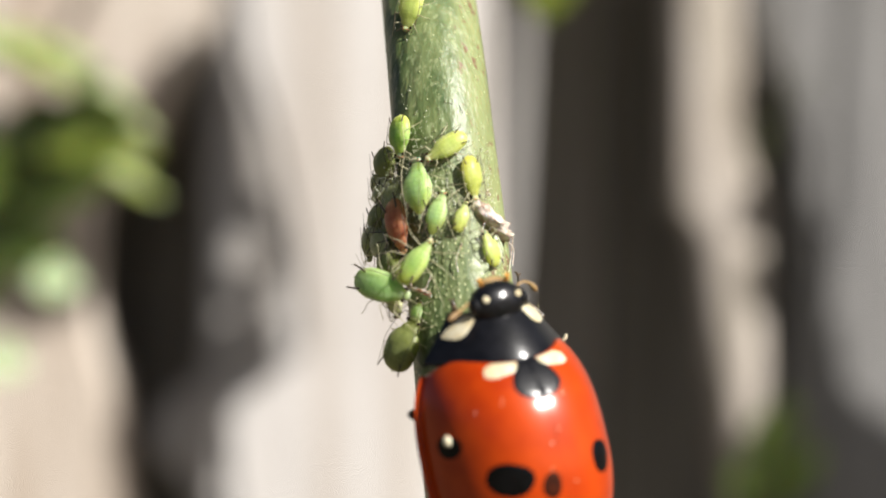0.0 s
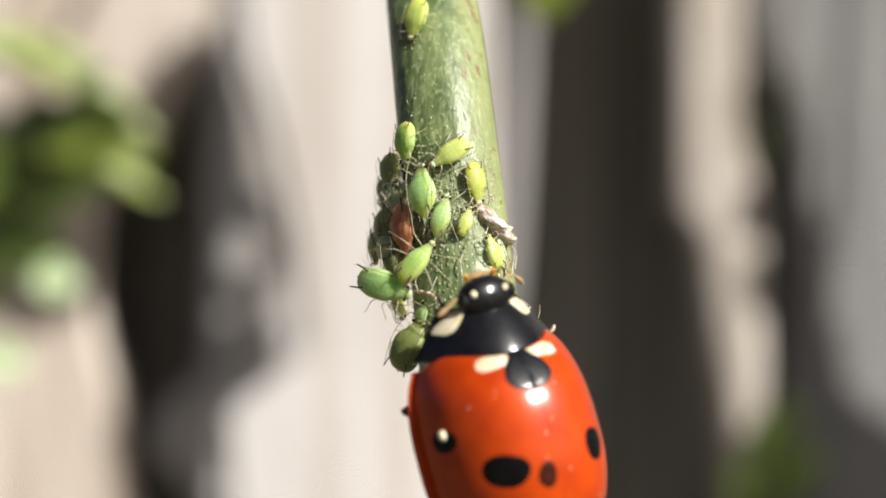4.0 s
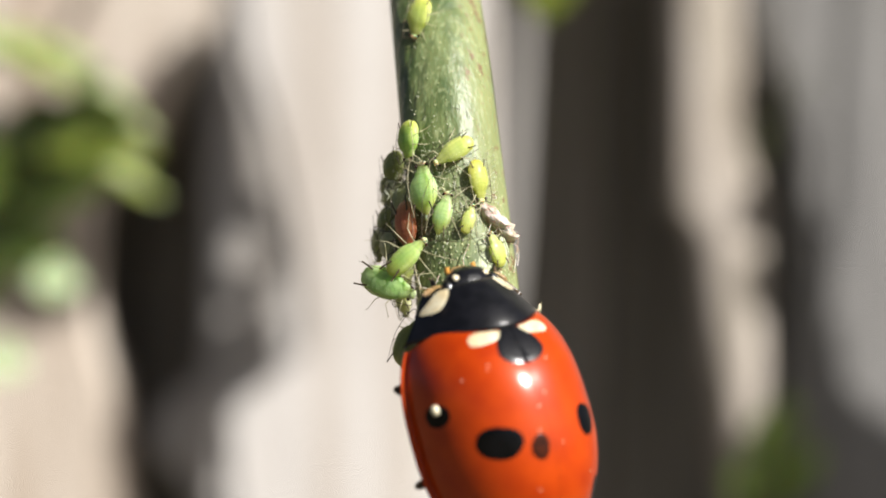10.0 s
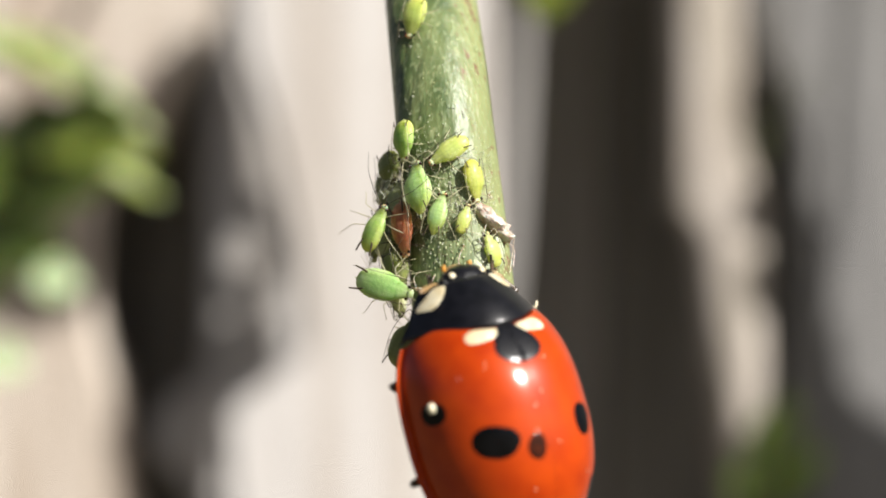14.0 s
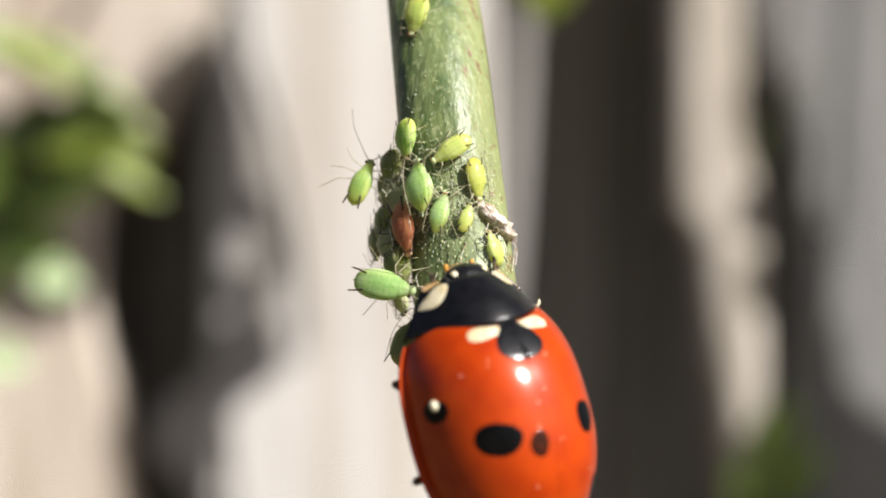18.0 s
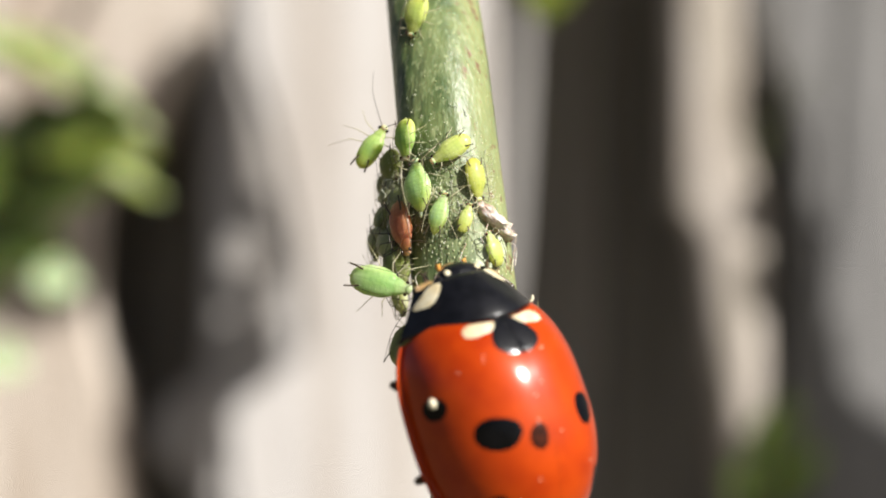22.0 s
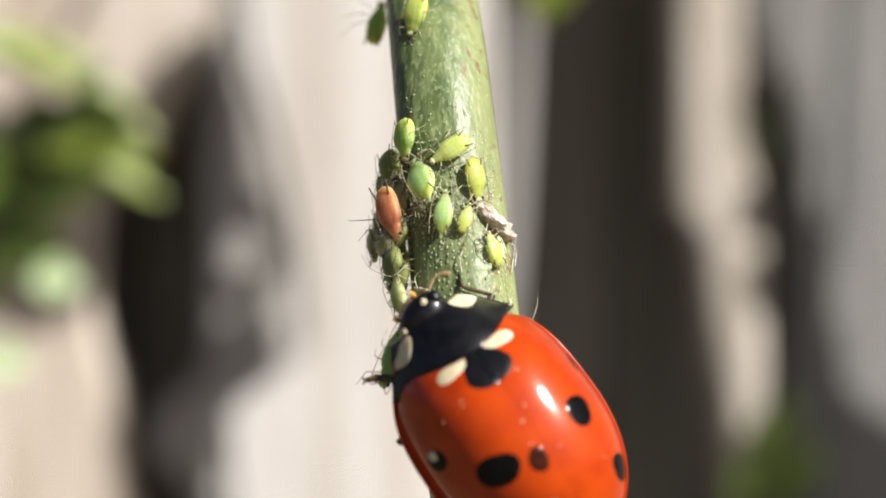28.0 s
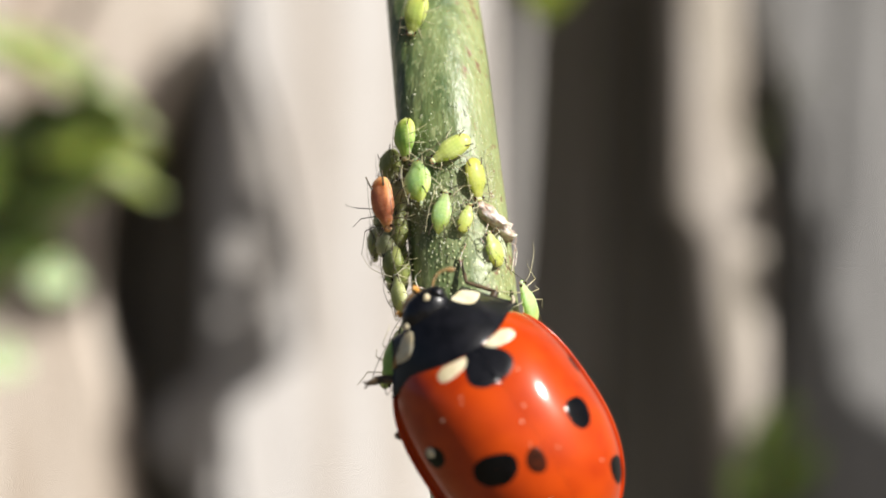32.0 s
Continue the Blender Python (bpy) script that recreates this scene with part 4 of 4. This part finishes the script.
sit(build_aphid("dusky", "plump aphid low on the stem, coloured dark olive for the shade", 1.6, 1.1, 13, blunt=True), clinging(-0.72, -0.6, -2.65, 27.2, -35))
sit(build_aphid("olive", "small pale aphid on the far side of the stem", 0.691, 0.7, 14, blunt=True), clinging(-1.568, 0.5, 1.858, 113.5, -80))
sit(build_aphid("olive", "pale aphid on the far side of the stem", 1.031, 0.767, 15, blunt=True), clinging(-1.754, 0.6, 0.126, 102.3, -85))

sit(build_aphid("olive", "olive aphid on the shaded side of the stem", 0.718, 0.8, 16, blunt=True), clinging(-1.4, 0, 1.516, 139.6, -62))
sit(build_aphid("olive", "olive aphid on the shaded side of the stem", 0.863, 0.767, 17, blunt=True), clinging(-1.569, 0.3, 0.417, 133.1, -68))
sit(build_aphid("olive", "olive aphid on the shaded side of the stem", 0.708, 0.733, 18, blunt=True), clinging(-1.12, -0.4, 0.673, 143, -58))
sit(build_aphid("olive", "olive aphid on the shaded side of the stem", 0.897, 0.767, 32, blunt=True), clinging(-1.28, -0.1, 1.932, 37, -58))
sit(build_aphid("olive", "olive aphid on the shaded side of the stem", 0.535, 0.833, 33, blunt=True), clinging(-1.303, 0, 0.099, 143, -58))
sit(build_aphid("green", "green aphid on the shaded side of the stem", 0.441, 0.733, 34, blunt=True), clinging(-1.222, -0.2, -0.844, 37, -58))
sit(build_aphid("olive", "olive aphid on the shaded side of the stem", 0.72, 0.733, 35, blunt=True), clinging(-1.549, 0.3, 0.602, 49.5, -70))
sit(build_aphid("dusky", "aphid on the stem's far flank, coloured dark olive for the shade", 1.113, 0.9, 36, blunt=True), clinging(-1.048, -0.3, 0.543, 27.9, -50))
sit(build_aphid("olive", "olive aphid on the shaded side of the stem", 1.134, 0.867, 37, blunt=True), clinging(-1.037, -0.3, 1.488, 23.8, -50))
sit(build_aphid("dusky", "aphid on the stem's far flank, coloured dark olive for the shade", 1.057, 0.9, 38, blunt=True), clinging(-0.992, -0.3, -0.573, 31.9, -50))
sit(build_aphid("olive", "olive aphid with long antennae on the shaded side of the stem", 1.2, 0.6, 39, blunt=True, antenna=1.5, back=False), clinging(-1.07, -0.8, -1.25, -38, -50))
sit(build_aphid("dusky", "aphid on the stem's far flank, coloured dark olive for the shade", 1.3, 1.0, 40, blunt=True), clinging(-1.03, 0.05, -0.12, 35, -62))
sit(build_aphid("dusky", "aphid on the stem's far flank, coloured dark olive for the shade", 1.2, 0.95, 41, blunt=True), clinging(-1.0, 0.0, -1.0, 150, -62))
# shed skins
sit(build_shed("crumpled white shed aphid skin", [(1.06, -1.189, 1.333), (1.411, -1.114, 0.914), (1.72, -0.90, 0.54), (1.90, -0.66, 0.22)], (0.36, 0.7), 1,
    [[(1.744, -0.773, 0.576), (2.112, 0.059, 0.496), (2.073, -0.222, -0.064), (1.972, -0.819, -0.62)], [(1.933, -0.551, 0.256), (2.138, -0.037, 0.016), (2.085, -0.478, -0.462)],
     [(1.22, -1.11, 1.14), (1.061, -1.155, 1.463), (0.868, -1.207, 1.431)], [(1.379, -1.041, 0.978), (1.249, -1.265, 0.656), (1.183, -1.349, 0.336)]]), Matrix.Translation((0, 0, H)))
sit(build_shed("flattened silvery shed aphid skin", [(0.992, -1.316, 0.496), (1.053, -1.420, 0.016), (1.082, -1.528, -0.462), (1.048, -1.647, -0.937)], (0.30, 0.12), 2,
    [[(0.655, -1.562, 0.176), (0.494, -1.697, -0.223), (0.541, -1.740, -0.62)], [(1.055, -1.419, 0.336), (1.245, -1.451, 0.016), (1.289, -1.514, -0.462)]], FILM), Matrix.Translation((0, 0, H)))
sit(build_shed("thin white shed aphid skin", [(1.567, -1.06, 0.368), (1.659, -1.076, 0.016), (1.656, -1.203, -0.43)], (0.14, 0.5), 3,
    [[(1.613, -1.074, 0.176), (1.77, -1.038, -0.143), (1.814, -1.051, -0.462)]], FILM), Matrix.Translation((0, 0, H)))
sit(build_shed("tan shed aphid skin in front of the ladybird", [(-0.777, -1.201, -1.063), (-0.46, -1.6, -1.126), (-0.19, -1.789, -1.252)], (0.12, 0.7), 4,
    [[(-0.698, -1.3, -1.095), (-0.779, -1.223, -0.779), (-0.62, -1.346, -0.589)], [(-0.381, -1.671, -1.173), (-0.254, -1.752, -0.858), (-0.191, -1.684, -0.699)]]), Matrix.Translation((0, 0, H)))

# aphids that move
plump = build_aphid("pale", "plump pale green aphid near the top of the cluster", 1.68, 0.92, 21, cornicle=0.22)
middle = build_aphid("pale", "pale green aphid in the middle of the cluster", 1.34, 0.60, 22)
walker = build_aphid("green", "green aphid walking up the side of the stem", 1.45, 0.66, 23, blunt=True, cornicle=0.28, sprawl=1.3, antenna=1.3, back=False, dark_tubes=True)
victim = build_aphid("leafy", "large green aphid caught by the ladybird", 1.85, 0.90, 24, blunt=True, cornicle=0.26, sprawl=0.7, limb="pale", dark_tubes=True)
russet = build_aphid("russet", "reddish-brown aphid with dark legs", 1.66, 0.78, 25, blunt=True, cornicle=0.26, limb="dark", sprawl=1.3, antenna=1.1, dark_tubes=True)
newcomer = build_aphid("pale", "pale aphid climbing out behind the ladybird", 1.35, 0.60, 26, blunt=True, sprawl=1.3, antenna=1.2, back=False)
bug, neck_shield, bug_head, bug_leg = build_ladybird()


# ---- what moves ----
SWAY = [
    (0, pose(-0.13 * MM, -1.123 * MM, -0.017 * MM)),
    (0.5, pose(-0.301 * MM, 0.24 * MM, -0.078 * MM)),
    (1, pose(0.097 * MM, 0.618 * MM, -0.021 * MM)),
    (1.5, pose(0.238 * MM, 0.052 * MM, 0.005 * MM)),
    (2, pose(-0.131 * MM, -0.075 * MM, -0.039 * MM)),
    (2.5, pose(-0.27 * MM, -0.146 * MM, -0.078 * MM)),
    (3, pose(-0.042 * MM, -0.111 * MM, -0.034 * MM)),
    (3.5, pose(-0.002 * MM, -0.174 * MM, -0.088 * MM)),
    (5.5, pose(-0.007 * MM, 0.106 * MM, -0.138 * MM)),
    (6, pose(-0.09 * MM, -0.003 * MM, -0.057 * MM)),
    (7, pose(-0.095 * MM, 0.402 * MM, -0.073 * MM)),
    (8, pose(-0 * MM, 0 * MM, -0.074 * MM)),
    (9, pose(-0.017 * MM, -0.086 * MM, -0.073 * MM)),
    (10, pose(0.084 * MM, 0.168 * MM, -0.043 * MM)),
    (11, pose(-0.064 * MM, 0.198 * MM, -0.048 * MM)),
    (12, pose(-0.032 * MM, 0.006 * MM, -0.049 * MM)),
    (13, pose(-0.056 * MM, 0.077 * MM, -0.042 * MM)),
    (14, pose(-0.049 * MM, 0.009 * MM, -0.048 * MM)),
    (14.5, pose(-0.048 * MM, 0.138 * MM, -0.029 * MM)),
    (16.5, pose(0 * MM, 0 * MM, 0 * MM)),
    (17, pose(0.016 * MM, -0.007 * MM, -0.001 * MM)),
    (18, pose(0.015 * MM, -0.061 * MM, -0.005 * MM)),
    (19, pose(0 * MM, 0 * MM, 0 * MM)),
    (20, pose(0.014 * MM, -0.188 * MM, -0.024 * MM)),
    (21, pose(0.024 * MM, 0 * MM, 0 * MM)),
    (22, pose(-0.001 * MM, -0.128 * MM, -0.019 * MM)),
    (23, pose(0.006 * MM, -0.195 * MM, -0.025 * MM)),
    (24, pose(0.031 * MM, -0.068 * MM, -0.006 * MM)),
    (25, pose(0.055 * MM, -0.195 * MM, -0.025 * MM)),
    (25.5, pose(0.03 * MM, -0.185 * MM, -0.048 * MM)),
    (27.5, pose(0.008 * MM, -0.347 * MM, -0.056 * MM)),
    (28, pose(-0.016 * MM, -0.347 * MM, -0.032 * MM)),
    (29, pose(-0.051 * MM, -0.142 * MM, -0.025 * MM)),
    (30, pose(0.02 * MM, -0.283 * MM, -0.002 * MM)),
    (31, pose(0.008 * MM, -0.347 * MM, -0.008 * MM)),
    (32, pose(-0.003 * MM, -0.283 * MM, -0.026 * MM)),
]


def sway_at(t):
    for (t0, a), (t1, b) in zip(SWAY, SWAY[1:]):
        if t <= t1:
            return a.translation.lerp(b.translation, max(0.0, (t - t0) / (t1 - t0)))
    return SWAY[-1][1].translation.copy()


def between(rows, t):
    for (t0, a), (t1, b) in zip(rows, rows[1:]):
        if t <= t1:
            u = max(0.0, (t - t0) / (t1 - t0))
            q = a.to_quaternion().slerp(b.to_quaternion(), u)
            return Matrix.LocRotScale(a.translation.lerp(b.translation, u), q, None)
    return rows[-1][1]


def ride(ob, rows):
    """Keys a thing whose rows are given on the resting stem, and sways it with the stem."""
    times = sorted({t for t, m in rows} | {t for t, m in SWAY})
    walk(ob, [(t, Matrix.Translation(sway_at(t)) @ between(rows, t)) for t in times])


def beetle(x, y, z, yaw, pitch, roll):
    return Matrix.Translation(at(x, y, z)) @ pose(0, 0, 0, 90) @ pose(0, 0, 0, 0, 0, yaw) @ pose(0, 0, 0, pitch) @ pose(0, 0, 0, 0, roll)


def motions():
    rest = Matrix.Translation((0, 0, H))
    walk(stem, [(t, m @ rest) for t, m in SWAY])
    for ob, m in STATIC:
        walk(ob, [(t, s @ m) for t, s in SWAY])
    ride(bug, [
        (0, beetle(2.022, -2.687, -5.474, 12.9, -4.9, 24.9)),
        (1, beetle(1.679, -4.024, -5.234, 12.4, -4.9, 29.4)),
        (2, beetle(1.954, -3.345, -5.325, 13.9, -5.5, 22.7)),
        (3, beetle(1.798, -3.323, -5.333, 13.5, -4.4, 24.4)),
        (3.5, beetle(1.783, -3.224, -5.259, 14.9, -4.5, 24.8)),
        (5.5, beetle(1.58, -3.488, -4.986, 14.7, -5.2, 29.2)),
        (6, beetle(1.66, -3.422, -4.951, 13.6, -4.7, 26.3)),
        (9, beetle(1.437, -3.273, -4.833, 15.9, -8.3, 28.4)),
        (13, beetle(1.448, -3.463, -4.706, 15.2, -7.2, 28.9)),
        (19, beetle(1.45, -3.394, -4.695, 15.1, -7.9, 28.9)),
        (22.8, beetle(1.458, -3.197, -4.58, 18.5, -9.1, 29.4)),
        (23, beetle(1.49, -3.164, -4.513, 29.5, -10.3, 25.0)),
        (23.2, beetle(1.581, -3.163, -4.636, 36.0, -11.9, 18.0)),
        (23.5, beetle(1.618, -3.258, -4.763, 34.1, -12.3, 13.8)),
        (23.8, beetle(1.697, -3.326, -4.93, 34.8, -12.6, 13.6)),
        (24, beetle(1.529, -3.355, -4.553, 32.8, -14.5, 2.7)),
        (24.1, beetle(1.55, -3.339, -4.631, 32.8, -14.5, 3.5)),
        (24.5, beetle(1.817, -3.263, -5.027, 36.9, -9.8, 12.2)),
        (25, beetle(1.873, -3.216, -5.03, 37.4, -8.2, 13.5)),
        (28, beetle(1.912, -3.03, -5.036, 35.9, -6.6, 15.1)),
        (32, beetle(1.856, -3.072, -4.987, 33.8, -5.4, 14.1)),
    ])
    walk(neck_shield, [(0, pose(0, 2.37 * MM, 0.06 * MM, 6, 0, -3)), (3.5, pose(0, 2.37 * MM, 0.06 * MM, 6, 0, -3)), (6, pose(0, 2.37 * MM, 0.06 * MM, 2, 0, -2)),
                       (9, pose(0, 2.37 * MM, 0.06 * MM, -2, 0, 0)), (22.6, pose(0, 2.37 * MM, 0.06 * MM, -3, 0, 1)), (23.4, pose(0, 2.37 * MM, 0.06 * MM, 0, 0, 6)),
                       (24.4, pose(0, 2.37 * MM, 0.06 * MM, 2, 0, 4)), (32, pose(0, 2.37 * MM, 0.06 * MM, 2, 0, 4))])
    walk(bug_head, [(0, pose(0, 3.72 * MM, 0.95 * MM, 12, 0, 0)), (3.5, pose(0, 3.72 * MM, 0.95 * MM, 12, 0, 0)), (6, pose(0, 3.67 * MM, 0.80 * MM, 2, 0, 0)),
                    (9, pose(0, 3.58 * MM, 0.58 * MM, -14, 0, 0)), (22.6, pose(0, 3.52 * MM, 0.52 * MM, -18, 0, 0)), (23.6, pose(-0.12 * MM, 3.58 * MM, 0.6 * MM, -12, -14, 16)),
                    (24.6, pose(-0.15 * MM, 3.66 * MM, 0.66 * MM, -8, -26, 24)), (32, pose(-0.15 * MM, 3.66 * MM, 0.66 * MM, -8, -26, 24))])
    root = (-0.9 * MM, 2.7 * MM, -0.25 * MM)
    walk(bug_leg, [(0, pose(*root, 0, 0, -70)), (22.8, pose(*root, 0, 0, -70)), (23.4, pose(*root, 0, 0, -45)), (24.3, pose(*root, 0, 0, -40)), (25.2, pose(*root, 0, 0, 8)),
                   (27.5, pose(*root, 0, 0, 0)), (29.2, pose(*root, 0, 0, -4)), (31, pose(*root, 0, 0, 4)), (32, pose(*root, 0, 0, 8))])
    ride(plump, [
        (0, on_stem(-0.55, 1.666, -11.1)),
        (22.5, on_stem(-0.7, 1.745, -17.5)),
        (23.2, on_stem(-0.733, 1.785, -20.1)),
        (24.5, on_stem(-0.717, 1.748, -24.7)),
        (25.2, on_stem(-0.67, 1.797, -30.3)),
        (25.6, on_stem(-0.606, 1.844, -35.8, nod=-18)),
        (28, on_stem(-0.551, 1.852, -38.3, nod=-18)),
        (29.5, on_stem(-0.601, 1.808, -33.7, nod=-18)),
        (32, on_stem(-0.668, 1.817, -30.0, nod=-18)),
    ])
    ride(middle, [
        (0, on_stem(-0.042, 0.952, 13.7)),
        (9, on_stem(-0.103, 1.001, 12.0)),
        (22.4, on_stem(-0.129, 0.972, 11.8)),
        (23.2, on_stem(0.021, 1.011, 3.6)),
        (27.5, on_stem(0.032, 1.001, 0.9)),
        (28.5, on_stem(0.002, 1.001, 6.6)),
        (32, on_stem(-0.044, 1.005, 8.7)),
    ])
    ride(walker, [
        (0, clinging(-0.537, -1.75, -0.362, 32.3, -9)),
        (3.5, clinging(-0.685, -1.75, -0.301, 35.7, -9)),
        (5.5, clinging(-0.754, -1.75, -0.255, 57.2, -11)),
        (9, clinging(-0.74, -1.75, -0.255, 60.2, -11)),
        (9.6, clinging(-0.874, -1.7, -0.213, 54.1, -13)),
        (10, clinging(-1.021, -1.65, -0.21, 47.6, -15)),
        (11, clinging(-1.017, -1.6, -0.079, 43.5, -18)),
        (12, clinging(-1.109, -1.5, 0.001, 46.2, -21)),
        (12.6, clinging(-1.3, -1.3, 0.205, 34.0, -24)),
        (13, clinging(-1.518, -1.1, 0.412, 27.6, -26)),
        (14, clinging(-1.766, -0.7, 0.601, 24.0, -30)),
        (14.5, clinging(-1.739, -0.5, 0.603, 29.3, -32)),
        (16.5, clinging(-2.27, -0.05, 1.184, 12.5, -18)),
        (17.5, clinging(-2.318, -0.05, 1.679, 22.4, -15)),
        (18.5, clinging(-2.346, -0.05, 2.166, 20.5, -12)),
        (19, clinging(-2.305, -0.05, 2.351, 21.3, -12)),
        (20, clinging(-2.133, -0.05, 2.582, 29.9, -12)),
        (21, clinging(-2.071, -0.05, 2.828, 29.8, -12)),
        (22.5, clinging(-1.999, -0.05, 3.064, 30.6, -12)),
        (23.5, clinging(-2.003, -0.15, 3.37, 23.7, -12)),
        (24.2, clinging(-1.979, -0.1, 3.693, 22.1, -12)),
        (25, clinging(-1.816, 0.1, 3.988, 26.3, -12)),
        (25.5, clinging(-1.636, 1.8, 4.522, 43.8, -35)),
        (27.5, clinging(-2.022, 1.8, 6.946, 11.6, -15)),
        (28, clinging(-2.019, 1.8, 7.231, 9.5, -15)),
        (28.6, clinging(-1.89, 1.8, 8.198, 7.6, -15)),
        (30, clinging(-1.742, 1.8, 10.058, 20.3, -35)),
        (32, clinging(-1.68, 1.8, 11.965, 13.9, -35)),
    ])
    ride(victim, [
        (0, clinging(-1.374, -1.1, -1.069, 108.6, -30)),
        (5, clinging(-1.511, -1.1, -0.971, 108.4, -30)),
        (9, clinging(-1.49, -1.1, -1.02, 111.7, -28)),
        (12.5, clinging(-1.448, -1.1, -1.019, 109.6, -25)),
        (14.5, clinging(-1.464, -1.1, -1.07, 106.2, -25)),
        (17, clinging(-1.541, -1.2, -1.091, 101.8, -20)),
        (19, clinging(-1.566, -1.2, -1.076, 103.2, -15)),
        (22.5, clinging(-1.672, -1.2, -0.971, 105.3, -15)),
        (23.2, clinging(-1.778, -1.3, -0.985, 100.2, -15)),
        (23.6, clinging(-1.91, -1.6, -0.877, 102.6, -15)),
        (23.8, clinging(-2.03, -2, -0.81, 105.0, -10)),
        (24, clinging(-2.659, -2.3, -0.945, 101.3, -5)),
        (24.1, clinging(-2.78, -2.4, -1.487, 38.0, 10, 40)),
        (24.3, clinging(-2.485, -2.4, -2.266, -10.1, 25, 40)),
        (24.5, clinging(-2.408, -2.4, -2.716, -21.9, 30, 40)),
        (24.8, clinging(-2.45, -2.4, -3.188, -23.3, 25, 40)),
        (25, clinging(-2.05, -2.2, -3.39, -55.0, 22, 20)),
        (25.2, clinging(-1.91, -2.1, -3.399, -52.0, 20)),
        (25.5, clinging(-1.435, -1.4, -3.487, -42.1, 10)),
        (27.5, clinging(-1.1, -1.4, -3.0, -150, -25)),
        (32, clinging(-1.08, -1.4, -3.03, -150, -25)),
    ])
    ride(russet, [
        (0, clinging(-0.93, -0.80, 0.604, 153, -42)),
        (9, clinging(-0.93, -0.80, 0.602, 161, -42)),
        (14.5, clinging(-0.90, -0.80, 0.553, 161, -42)),
        (19, clinging(-0.94, -0.80, 0.522, 155, -42)),
        (22.5, clinging(-0.97, -0.82, 0.573, 154, -42)),
        (24, clinging(-1.03, -0.90, 0.556, 152, -42)),
        (25, clinging(-1.113, -1, 0.569, 153.1, -42)),
        (25.5, clinging(-1.136, -1.1, 0.647, 152.4, -42)),
        (27.5, clinging(-1.223, -1.2, 0.929, 154.1, -35)),
        (28, clinging(-1.322, -1.15, 0.986, 154.0, -32)),
        (28.5, clinging(-1.418, -1.05, 1.116, 154.7, -32)),
        (29.5, clinging(-1.514, -0.9, 1.22, 154.1, -34)),
        (30.5, clinging(-1.522, -0.9, 1.176, 154.1, -34)),
        (32, clinging(-1.514, -0.85, 1.256, 159.7, -36)),
    ])
    ride(newcomer, [
        (0, clinging(2.242, -0.6, -3.066, -14.9, 55)),
        (27.5, clinging(2.155, -0.6, -3.091, -14.9, 55)),
        (29, clinging(2.163, -0.6, -2.59, -12.8, 55)),
        (30, clinging(2.146, -0.6, -2.619, -12.8, 55)),
        (31, clinging(2.173, -0.6, -2.421, -17.7, 55)),
        (32, clinging(2.233, -0.6, -1.524, -34.0, 55)),
    ])


motions()
